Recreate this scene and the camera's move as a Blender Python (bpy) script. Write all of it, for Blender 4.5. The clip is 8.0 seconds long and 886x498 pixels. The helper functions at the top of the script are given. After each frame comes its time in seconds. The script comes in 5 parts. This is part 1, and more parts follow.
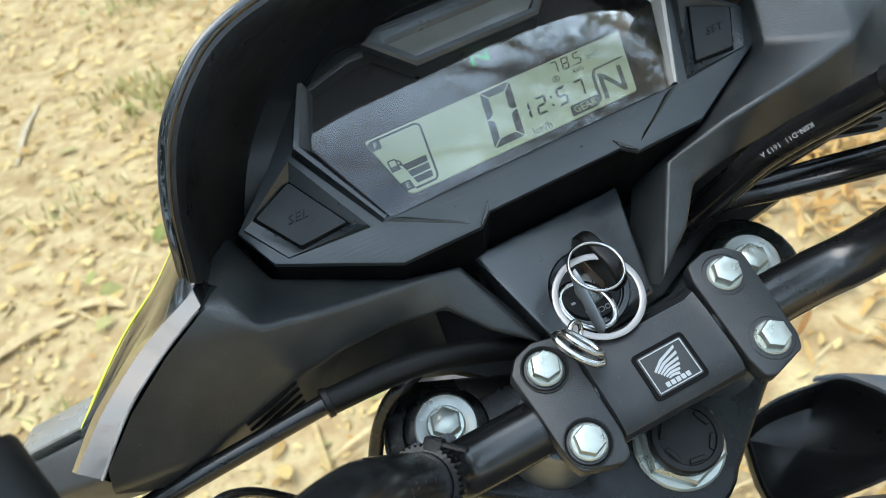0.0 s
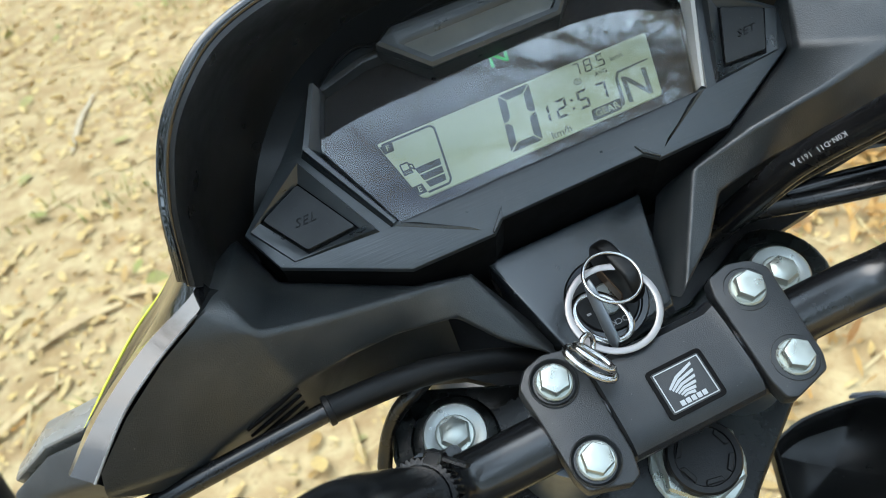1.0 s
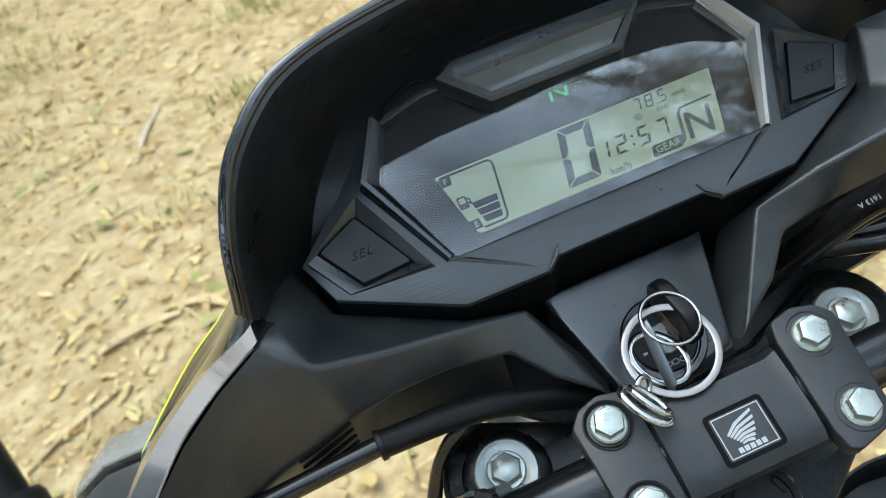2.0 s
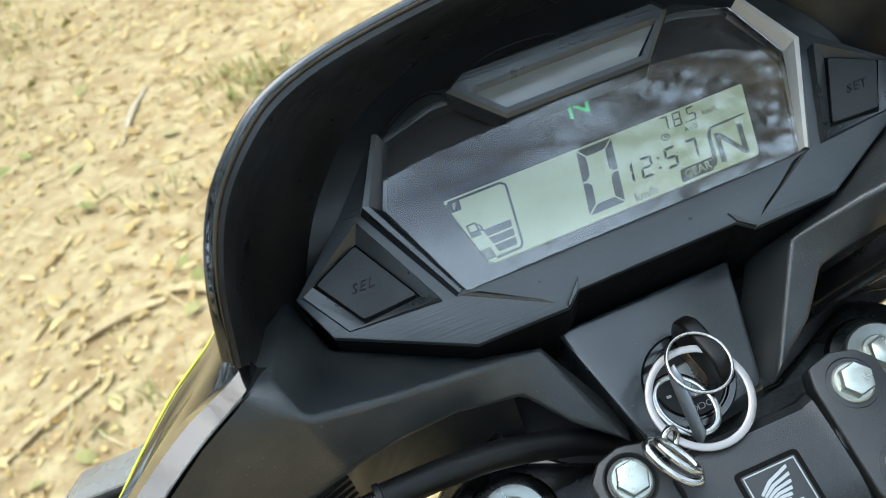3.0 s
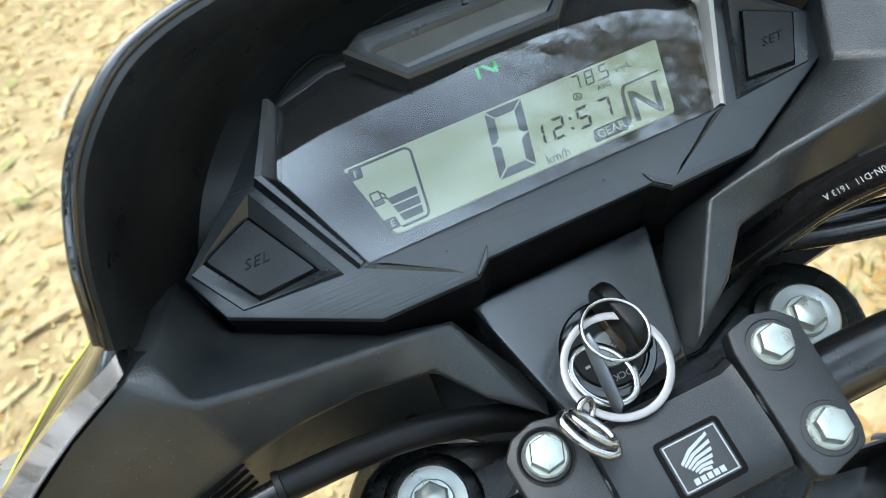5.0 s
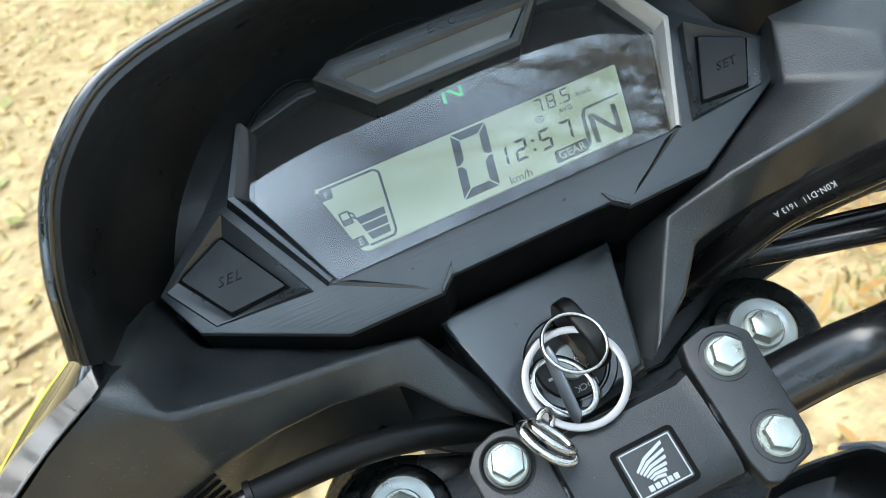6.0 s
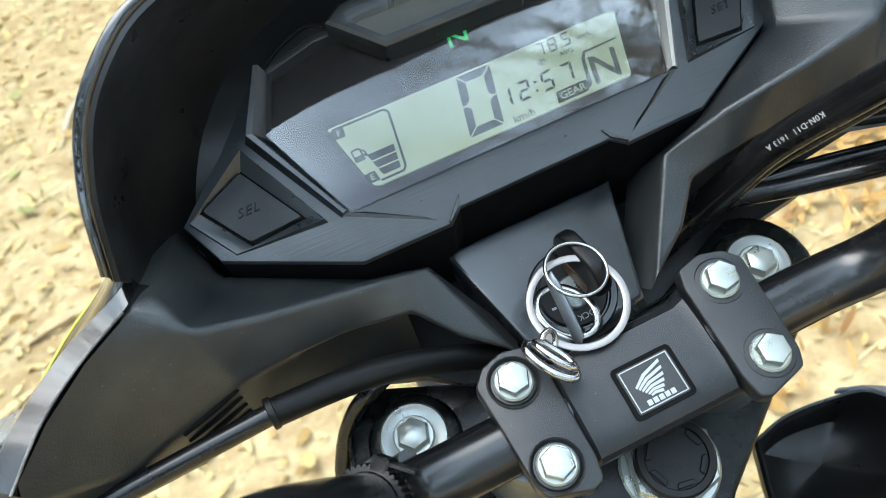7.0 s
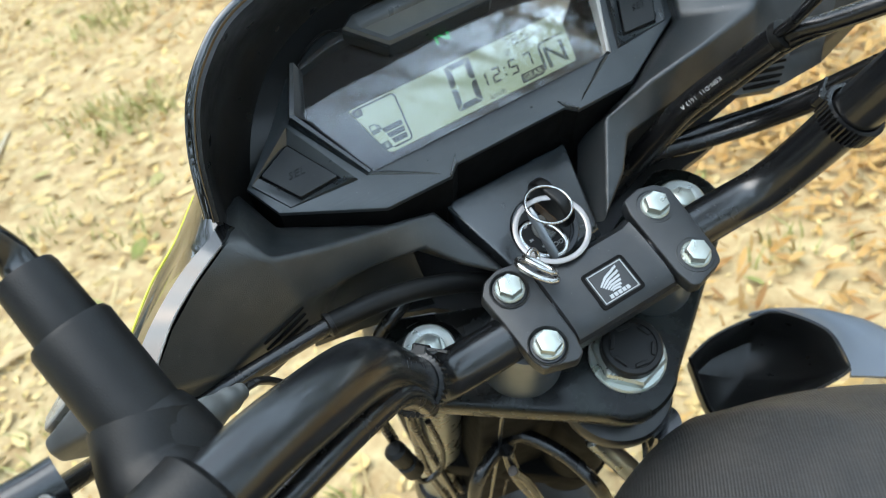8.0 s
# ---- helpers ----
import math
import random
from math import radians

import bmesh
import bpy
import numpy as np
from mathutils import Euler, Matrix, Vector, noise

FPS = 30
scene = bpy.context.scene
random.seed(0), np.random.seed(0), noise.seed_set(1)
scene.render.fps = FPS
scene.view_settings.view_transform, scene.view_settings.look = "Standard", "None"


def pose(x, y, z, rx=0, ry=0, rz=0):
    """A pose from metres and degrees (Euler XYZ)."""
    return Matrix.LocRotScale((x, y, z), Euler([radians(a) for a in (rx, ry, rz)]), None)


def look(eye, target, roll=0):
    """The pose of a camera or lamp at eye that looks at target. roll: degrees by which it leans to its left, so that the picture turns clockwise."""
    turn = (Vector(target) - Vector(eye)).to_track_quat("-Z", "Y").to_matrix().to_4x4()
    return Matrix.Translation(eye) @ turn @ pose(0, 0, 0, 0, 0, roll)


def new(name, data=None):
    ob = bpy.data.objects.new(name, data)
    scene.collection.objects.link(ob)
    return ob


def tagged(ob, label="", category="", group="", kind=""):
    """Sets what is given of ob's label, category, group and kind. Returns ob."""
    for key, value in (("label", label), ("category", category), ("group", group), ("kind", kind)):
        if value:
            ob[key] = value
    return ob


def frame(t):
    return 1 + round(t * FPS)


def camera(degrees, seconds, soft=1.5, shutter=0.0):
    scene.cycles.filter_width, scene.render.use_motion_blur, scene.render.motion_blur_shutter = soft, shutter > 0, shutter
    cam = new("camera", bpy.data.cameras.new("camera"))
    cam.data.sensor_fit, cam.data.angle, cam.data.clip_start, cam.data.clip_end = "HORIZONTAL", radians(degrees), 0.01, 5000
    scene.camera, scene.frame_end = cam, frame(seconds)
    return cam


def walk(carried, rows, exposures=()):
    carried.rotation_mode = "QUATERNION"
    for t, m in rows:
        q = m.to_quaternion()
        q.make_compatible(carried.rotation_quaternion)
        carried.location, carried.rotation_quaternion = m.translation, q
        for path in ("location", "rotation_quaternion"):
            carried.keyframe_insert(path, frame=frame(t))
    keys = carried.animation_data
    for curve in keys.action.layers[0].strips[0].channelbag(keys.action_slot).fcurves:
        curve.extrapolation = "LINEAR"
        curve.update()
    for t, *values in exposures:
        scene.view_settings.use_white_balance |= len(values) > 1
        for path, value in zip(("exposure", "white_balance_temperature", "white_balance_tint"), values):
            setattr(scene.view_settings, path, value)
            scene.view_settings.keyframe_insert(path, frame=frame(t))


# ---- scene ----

# camera: rows are in the fork's own axes (x along the bar, y ahead, z up the steering axis)
RAKE, CLAMP_HEIGHT = 27.0, 0.83
FORK = pose(0, 0, CLAMP_HEIGHT, RAKE, 0, 0)
cam = camera(54.84, 8.0, soft=0.5)
cam.data.dof.use_dof, cam.data.dof.focus_distance, cam.data.dof.aperture_fstop = True, 0.31, 18.0
ROWS = [
    (0.0, -0.1155, -0.0578, 0.3029, 26.06, 1.33, -28.31),
    (0.5, -0.1115, -0.0579, 0.2974, 25.66, 2.65, -27.09),
    (1.0, -0.0989, -0.0571, 0.2967, 25.75, 3.71, -25.72),
    (1.5, -0.1063, -0.0502, 0.2994, 26.23, 5.33, -24.15),
    (2.0, -0.0960, -0.0495, 0.3000, 26.81, 6.36, -22.97),
    (2.2, -0.0982, -0.0480, 0.3035, 26.66, 6.23, -22.48),
    (3.3, -0.0875, -0.0092, 0.2670, 25.40, 4.42, -22.58),
    (3.5, -0.0824, -0.0088, 0.2567, 25.27, 3.73, -23.18),
    (4.0, -0.0760, -0.0100, 0.2679, 25.23, 3.02, -24.50),
    (4.2, -0.0744, -0.0160, 0.2582, 25.52, 3.02, -25.04),
    (5.3, -0.0794, -0.0266, 0.2658, 24.39, 3.24, -25.53),
    (5.5, -0.0754, -0.0241, 0.2750, 24.84, 3.12, -25.59),
    (6.0, -0.0705, -0.0328, 0.2736, 25.65, 3.13, -25.84),
    (6.5, -0.0728, -0.0415, 0.2762, 25.78, 3.27, -26.16),
    (7.0, -0.0821, -0.0565, 0.2780, 25.24, 3.77, -26.10),
    (7.5, -0.0938, -0.0650, 0.2926, 25.80, 4.12, -26.87),
    (7.7, -0.1046, -0.0782, 0.3074, 26.09, 3.72, -28.30),
    (7.9, -0.1253, -0.1014, 0.3290, 26.93, 2.76, -30.10),
    (8.0, -0.1442, -0.1058, 0.3456, 26.97, 0.95, -31.75),
]
walk(cam, [(t, FORK @ pose(x, y, z, rx, ry, rz)) for t, x, y, z, rx, ry, rz in ROWS], [(0.0, 0.66), (1.0, 0.64), (2.0, 0.54), (3.5, 0.80), (5.5, 0.92), (7.0, 0.94), (8.0, 0.80)])

# ---- world and sun ----
world = bpy.data.worlds.new("sky")
scene.world = world
world.use_nodes = True
wn = world.node_tree.nodes
sky = wn.new("ShaderNodeTexSky")
sky.sky_type, sky.sun_disc = "NISHITA", False
sky.sun_elevation, sky.sun_rotation = radians(66), radians(-60)
sky.air_density, sky.dust_density = 1.0, 4.0
wn["Background"].inputs["Strength"].default_value = 0.15
wl = world.node_tree.links
where, stretch, veil, cover, haze = (wn.new("ShaderNode" + k) for k in ("TexCoord", "Mapping", "TexNoise", "ValToRGB", "Mix"))
stretch.inputs["Scale"].default_value = (1.0, 2.6, 1.4)
stretch.inputs["Rotation"].default_value = (0, 0, radians(35))
veil.inputs["Scale"].default_value, veil.inputs["Detail"].default_value, veil.inputs["Roughness"].default_value = 3.2, 3.0, 0.5
cover.color_ramp.elements[0].position, cover.color_ramp.elements[1].position = 0.24, 0.68
haze.data_type = "RGBA"
haze.inputs[7].default_value = (12.0, 15.6, 18.9, 1)
wl.new(where.outputs["Generated"], stretch.inputs["Vector"])
wl.new(stretch.outputs["Vector"], veil.inputs["Vector"])
wl.new(veil.outputs["Fac"], cover.inputs["Fac"])
wl.new(cover.outputs["Color"], haze.inputs[0])
wl.new(sky.outputs["Color"], haze.inputs[6])
wl.new(haze.outputs[2], wn["Background"].inputs["Color"])
sun = new("sun", bpy.data.lights.new("sun", "SUN"))
sun.data.energy, sun.data.angle, sun.data.color = 1.6, radians(50), (1.0, 0.965, 0.89)
sun.matrix_world = look((-3.5, 2.0, 9.1), (0, 0, 0))


# ---- materials ----
def material(name, colour, rough=0.5, metal=0.0, spec=0.6, coat=0.0):
    m = bpy.data.materials.new(name)
    m.use_nodes = True
    b = m.node_tree.nodes["Principled BSDF"]
    b.inputs["Base Color"].default_value = (*colour, 1)
    b.inputs["Roughness"].default_value = rough
    b.inputs["Metallic"].default_value = metal
    b.inputs["Specular IOR Level"].default_value = spec
    b.inputs["Coat Weight"].default_value = coat
    b.inputs["Coat Roughness"].default_value = 0.03
    return m


def node(m, kind, **values):
    n = m.node_tree.nodes.new(kind)
    for key, value in values.items():
        if key in n.inputs:
            n.inputs[key].default_value = value
    return n


def link(m, a, b):
    m.node_tree.links.new(a, b)


def coords(m, stretch=(1, 1, 1)):
    tc = node(m, "ShaderNodeTexCoord")
    mp = node(m, "ShaderNodeMapping")
    mp.inputs["Scale"].default_value = stretch
    link(m, tc.outputs["Object"], mp.inputs["Vector"])
    return mp.outputs["Vector"]


def noise_tex(m, vec, scale, detail=4.0, rough=0.55):
    n = node(m, "ShaderNodeTexNoise", Scale=scale, Detail=detail, Roughness=rough)
    link(m, vec, n.inputs["Vector"])
    return n.outputs["Fac"]


def ramp(m, fac, stops):
    r = node(m, "ShaderNodeValToRGB")
    e = r.color_ramp.elements
    while len(e) < len(stops):
        e.new(0.5)
    for el, (p, c) in zip(e, stops):
        el.position, el.color = p, (c, c, c, 1) if isinstance(c, (int, float)) else (*c, 1)
    link(m, fac, r.inputs["Fac"])
    return r.outputs["Color"]


def bump(m, height, strength, distance, prev=None):
    b = node(m, "ShaderNodeBump", Strength=strength, Distance=distance)
    link(m, height, b.inputs["Height"])
    if prev is not None:
        link(m, prev, b.inputs["Normal"])
    return b.outputs["Normal"]


def mix(m, fac, a, b):
    n = m.node_tree.nodes.new("ShaderNodeMix")
    n.data_type = "RGBA"
    for sock, val in ((n.inputs[0], fac), (n.inputs[6], a), (n.inputs[7], b)):
        if isinstance(val, bpy.types.NodeSocket):
            link(m, val, sock)
        elif isinstance(val, tuple):
            sock.default_value = (*val, 1)
        else:
            sock.default_value = val
    return n.outputs[2]


def bsdf(m):
    return m.node_tree.nodes["Principled BSDF"]


def worn(m, colour, dust=(0.30, 0.28, 0.25), amount=0.05, grain=2600, grain_strength=0.12, rough=(0.35, 0.55), specks=0.0, stretch=(1, 1, 1)):
    """Two scales of wear: fine moulded grain as relief, blotches of dust in colour and roughness, and a few pale specks."""
    v = coords(m)
    blot = noise_tex(m, v, 38, 6)
    dusty = ramp(m, blot, [(0.42, 0.0), (0.75, amount)])
    col = mix(m, dusty, colour, dust)
    if specks:
        sp = node(m, "ShaderNodeTexVoronoi", Scale=620.0)
        link(m, v, sp.inputs["Vector"])
        near = ramp(m, sp.outputs["Distance"], [(0.06, specks), (0.11, 0.0)])
        cell = node(m, "ShaderNodeSeparateColor")
        link(m, sp.outputs["Color"], cell.inputs["Color"])
        some = ramp(m, cell.outputs["Red"], [(0.80, 0.0), (0.86, 1.0)])
        both = node(m, "ShaderNodeMath")
        both.operation = "MULTIPLY"
        link(m, near, both.inputs[0])
        link(m, some, both.inputs[1])
        col = mix(m, both.outputs[0], col, (0.45, 0.43, 0.40))
    link(m, col, bsdf(m).inputs["Base Color"])
    r = ramp(m, noise_tex(m, v, 90, 5), [(0.3, rough[0]), (0.7, rough[1])])
    link(m, r, bsdf(m).inputs["Roughness"])
    if grain_strength:
        g = noise_tex(m, coords(m, stretch), grain, 2)
        link(m, bump(m, g, grain_strength, 0.0004), bsdf(m).inputs["Normal"])
    return m


BLACK = (0.005, 0.0055, 0.006)
plastic = worn(material("moulded black plastic", BLACK, spec=0.8), (0.0165, 0.0200, 0.0220), amount=0.11, grain=1800, grain_strength=0.38, rough=(0.28, 0.42), specks=0.55)
plastic_deep = worn(material("black plastic hood", BLACK), (0.005, 0.005, 0.0055), amount=0.015, grain=1800, grain_strength=0.25, rough=(0.4, 0.6), specks=0.35)
brushed = worn(material("brushed black plastic", BLACK, spec=0.85), (0.0180, 0.0235, 0.0275), amount=0.04, grain=1300, grain_strength=0.28, rough=(0.27, 0.40), specks=0.3, stretch=(0.03, 1.0, 0.3))
pod_satin = worn(material("satin black frame", BLACK, spec=0.85), (0.0160, 0.0205, 0.0235), amount=0.04, grain=1800, grain_strength=0.10, rough=(0.25, 0.37), specks=0.3)
satin = worn(material("satin black plastic", BLACK, spec=0.9), (0.0140, 0.0178, 0.0205), amount=0.04, grain=1800, grain_strength=0.08, rough=(0.17, 0.29), specks=0.25)
satin_shelf = worn(material("satin black shelf", BLACK, spec=0.5), (0.006, 0.007, 0.008), amount=0.02, grain=1800, grain_strength=0.1, rough=(0.30, 0.42), specks=0.1)
hood_black = worn(material("satin black hood", BLACK, spec=0.45), (0.0095, 0.0094, 0.0092), amount=0.03, grain=1800, grain_strength=0.06, rough=(0.26, 0.42), specks=0.15)
gloss = worn(material("gloss black paint", (0.006, 0.006, 0.007), 0.05, spec=0.6, coat=0.3), (0.004, 0.0045, 0.005), amount=0.01, grain_strength=0.0, rough=(0.09, 0.14))
gloss_lip = worn(material("polished black hood edge", (0.004, 0.004, 0.005), spec=0.8, coat=0.6), (0.004, 0.0045, 0.005), amount=0.01, grain_strength=0.0, rough=(0.03, 0.07))
bar_paint = worn(material("black powder coat", BLACK, spec=0.75), (0.0045, 0.0050, 0.0058), amount=0.01, grain=2500, grain_strength=0.03, rough=(0.2, 0.28))
cast = worn(material("cast black alloy", BLACK, spec=0.6), (0.0075, 0.0090, 0.0105), amount=0.05, grain=2200, grain_strength=0.35, rough=(0.30, 0.43), specks=0.3)
yoke_paint = worn(material("painted yoke", BLACK, spec=0.25), (0.003, 0.0035, 0.0035), dust=(0.035, 0.05, 0.042), amount=0.35, grain=700, grain_strength=0.1, rough=(0.16, 0.36))
button_rubber = worn(material("push button rubber", BLACK, spec=0.42), (0.0072, 0.0084, 0.0092), amount=0.04, grain=1600, grain_strength=0.15, rough=(0.36, 0.48), specks=0.2)
rubber = worn(material("black rubber", BLACK, spec=0.32), (0.003, 0.0032, 0.0034), amount=0.015, grain=1600, grain_strength=0.2, rough=(0.40, 0.52))
# near black for gaps, recesses and covered parts: their shade deepened in the colour
matt_black = worn(material("matt black for shaded parts", BLACK, spec=0.1), (0.0022, 0.0023, 0.0025), amount=0.01, grain=1200, grain_strength=0.2, rough=(0.6, 0.75))
cable_skin = worn(material("cable sheath", BLACK), (0.0045, 0.0045, 0.005), amount=0.02, grain_strength=0.0, rough=(0.2, 0.3))
zinc = worn(material("zinc plated steel", (0.72, 0.74, 0.71), metal=0.75), (0.44, 0.47, 0.435), dust=(0.34, 0.37, 0.33), amount=0.6, grain=600, grain_strength=0.06, rough=(0.22, 0.42))
zinc_dull = worn(material("dull washer", (0.5, 0.52, 0.5), metal=0.85), (0.31, 0.33, 0.315), dust=(0.22, 0.22, 0.21), amount=0.6, grain=600, grain_strength=0.06, rough=(0.22, 0.4))
chrome = worn(material("nickel ring", (0.75, 0.74, 0.72), metal=1.0), (0.50, 0.49, 0.48), dust=(0.36, 0.33, 0.30), amount=0.4, grain_strength=0.0, rough=(0.08, 0.22))
ring_steel = worn(material("satin split ring", (0.6, 0.57, 0.55), metal=0.8), (0.36, 0.34, 0.33), dust=(0.28, 0.25, 0.24), amount=0.5, grain=900, grain_strength=0.08, rough=(0.3, 0.46))
# darker copy of the silver trim: its dark reflection is put into the colour
shaded_trim = worn(material("lens trim in its dark reflection", (0.1, 0.1, 0.1), metal=0.2), (0.10, 0.105, 0.112), dust=(0.14, 0.13, 0.12), amount=0.4, grain=2000, grain_strength=0.05, rough=(0.28, 0.4))
steel = worn(material("grey steel", (0.3, 0.33, 0.36), metal=0.8), (0.17, 0.19, 0.21), dust=(0.2, 0.2, 0.2), amount=0.4, grain=900, grain_strength=0.05, rough=(0.3, 0.45))
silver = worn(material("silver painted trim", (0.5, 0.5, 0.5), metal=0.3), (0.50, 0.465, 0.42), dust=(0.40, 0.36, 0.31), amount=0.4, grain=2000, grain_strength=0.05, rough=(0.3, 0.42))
grey_paint = worn(material("matt grey metallic paint", (0.2, 0.22, 0.26), metal=0.35), (0.15, 0.165, 0.19), amount=0.1, grain=3000, grain_strength=0.03, rough=(0.36, 0.46))
lamp_grey = worn(material("lamp lens plastic", (0.3, 0.3, 0.29)), (0.20, 0.195, 0.18), dust=(0.26, 0.24, 0.2), amount=0.3, grain_strength=0.0, rough=(0.2, 0.35))
joint_grey = worn(material("cast grey alloy", (0.06, 0.065, 0.065)), (0.055, 0.062, 0.062), amount=0.15, grain=1500, grain_strength=0.2, rough=(0.4, 0.5))
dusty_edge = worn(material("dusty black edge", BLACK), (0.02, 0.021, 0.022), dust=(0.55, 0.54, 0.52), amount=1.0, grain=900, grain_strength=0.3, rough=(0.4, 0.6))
lamp_dark = worn(material("lamp housing", (0.06, 0.06, 0.06)), (0.022, 0.024, 0.025), amount=0.1, grain=1500, grain_strength=0.2, rough=(0.4, 0.5))
yellow = material("yellow pinstripe", (0.60, 0.60, 0.04), 0.35)
mark_white = material("white print", (0.5, 0.5, 0.5), 0.5)
mark_worn = material("worn white print", (0.30, 0.30, 0.30), 0.5)
# darker than the button: edge shade of the embossed letters put into the colour
mark_grey = material("moulded lettering", (0.0030, 0.0032, 0.0034), 0.5, spec=0.3)
silver_line = material("silver print", (0.40, 0.41, 0.41), 0.35, 0.5)
segment = material("display segment", (0.035, 0.045, 0.045), 0.5)
segment_mid = material("weak display segment", (0.09, 0.11, 0.10), 0.5)
display = worn(material("display glass", (0.4, 0.45, 0.33)), (0.38, 0.44, 0.30), dust=(0.34, 0.40, 0.29), amount=0.4, grain_strength=0.0, rough=(0.4, 0.5))
bsdf(display).inputs["Emission Color"].default_value = (0.57, 0.70, 0.42, 1)
bsdf(display).inputs["Emission Strength"].default_value = 0.09
display_mask = material("display mask", (0.008, 0.009, 0.012), 0.4)
amber_metal = worn(material("tarnished lock metal", (0.2, 0.13, 0.08), metal=0.7), (0.16, 0.10, 0.06), amount=0.3, grain_strength=0.0, rough=(0.3, 0.5))

lamp_green = bpy.data.materials.new("lit neutral lamp")
lamp_green.use_nodes = True
bsdf(lamp_green).inputs["Base Color"].default_value = (0.02, 0.3, 0.08, 1)
bsdf(lamp_green).inputs["Emission Color"].default_value = (0.03, 0.62, 0.16, 1)
bsdf(lamp_green).inputs["Emission Strength"].default_value = 0.3

glass = bpy.data.materials.new("clear lens")
glass.use_nodes = True
gt = glass.node_tree
gt.nodes.remove(bsdf(glass))
clear = gt.nodes.new("ShaderNodeBsdfTransparent")
shine = gt.nodes.new("ShaderNodeBsdfGlossy")
shine.inputs["Roughness"].default_value = 0.035
fres = gt.nodes.new("ShaderNodeFresnel")
fres.inputs["IOR"].default_value = 1.72
both = gt.nodes.new("ShaderNodeMixShader")
gt.links.new(fres.outputs[0], both.inputs[0])
gt.links.new(clear.outputs[0], both.inputs[1])
gt.links.new(shine.outputs[0], both.inputs[2])
gt.links.new(both.outputs[0], gt.nodes["Material Output"].inputs["Surface"])

# ribbed vinyl of the tank cover
vinyl = material("ribbed black vinyl", (0.03, 0.03, 0.03), 0.55)
v = coords(vinyl)
turned = node(vinyl, "ShaderNodeMapping")
turned.inputs["Rotation"].default_value = (0, 0, radians(42))
link(vinyl, v, turned.inputs["Vector"])
ribs = node(vinyl, "ShaderNodeTexWave", Scale=250.0, Distortion=0.4)
ribs.bands_direction = "X"
link(vinyl, turned.outputs["Vector"], ribs.inputs["Vector"])
n1 = bump(vinyl, ribs.outputs["Fac"], 0.4, 0.0005)
link(vinyl, bump(vinyl, noise_tex(vinyl, v, 60, 4), 0.3, 0.003, n1), bsdf(vinyl).inputs["Normal"])
link(vinyl, mix(vinyl, ramp(vinyl, noise_tex(vinyl, v, 25, 5), [(0.35, 0.0), (0.7, 0.6)]), (0.022, 0.022, 0.022), (0.05, 0.045, 0.04)), bsdf(vinyl).inputs["Base Color"])

# dry soil with litter
soil = material("dry soil", (0.4, 0.3, 0.2), 0.95, spec=0.1)
v = coords(soil)
c1 = mix(soil, ramp(soil, noise_tex(soil, v, 1.3, 8, 0.6), [(0.35, 0.0), (0.65, 1.0)]), (0.37, 0.255, 0.130), (0.47, 0.35, 0.185))
c2 = mix(soil, ramp(soil, noise_tex(soil, v, 14, 8, 0.65), [(0.42, 0.0), (0.62, 1.0)]), c1, (0.55, 0.44, 0.245))
c3 = mix(soil, ramp(soil, noise_tex(soil, v, 45, 6, 0.7), [(0.56, 0.0), (0.70, 0.75)]), c2, (0.30, 0.20, 0.095))
c3 = mix(soil, ramp(soil, noise_tex(soil, v, 6, 5, 0.6), [(0.50, 0.0), (0.66, 0.55)]), c3, (0.29, 0.19, 0.085))
link(soil, c3, bsdf(soil).inputs["Base Color"])
b1 = bump(soil, noise_tex(soil, v, 22, 8, 0.65), 0.35, 0.02)
link(soil, bump(soil, noise_tex(soil, v, 130, 5), 0.45, 0.006, b1), bsdf(soil).inputs["Normal"])


def leafy(name, a, b, c):
    m = material(name, a, 0.75, spec=0.25)
    g = node(m, "ShaderNodeNewGeometry")
    r = node(m, "ShaderNodeValToRGB")
    e = r.color_ramp.elements
    e.new(0.5)
    for el, p, col in zip(e, (0.0, 0.5, 1.0), (a, b, c)):
        el.position, el.color = p, (*col, 1)
    link(m, g.outputs["Random Per Island"], r.inputs["Fac"])
    vv = coords(m)
    link(m, mix(m, ramp(m, noise_tex(m, vv, 60, 4), [(0.4, 0.0), (0.7, 0.5)]), r.outputs["Color"], (0.30, 0.22, 0.12)), bsdf(m).inputs["Base Color"])
    return m


leaf_tan = leafy("dry tan leaf", (0.60, 0.43, 0.16), (0.68, 0.53, 0.25), (0.46, 0.29, 0.10))
leaf_gold = leafy("dry golden leaf", (0.46, 0.24, 0.065), (0.54, 0.34, 0.115), (0.26, 0.12, 0.035))
straw_mat = leafy("dry straw", (0.62, 0.49, 0.24), (0.68, 0.57, 0.33), (0.48, 0.34, 0.14))
grass_mat = leafy("green grass", (0.24, 0.27, 0.07), (0.34, 0.35, 0.12), (0.42, 0.37, 0.15))
tree_leaf = leafy("tree leaf", (0.05, 0.09, 0.025), (0.08, 0.12, 0.03), (0.10, 0.11, 0.04))
bark = worn(material("pale bark", (0.42, 0.38, 0.32)), (0.42, 0.38, 0.32), amount=0.5, grain=60, grain_strength=0.8, rough=(0.8, 0.95))

# ---- mesh helpers: all lengths of the bike in millimetres, in the fork's axes ----
MM = 0.001


def finish(bm, sharp=32):
    bmesh.ops.recalc_face_normals(bm, faces=bm.faces)
    for f in bm.faces:
        f.smooth = True
    for e in bm.edges:
        if len(e.link_faces) == 2 and e.calc_face_angle(0) > radians(sharp):
            e.smooth = False
    return bm


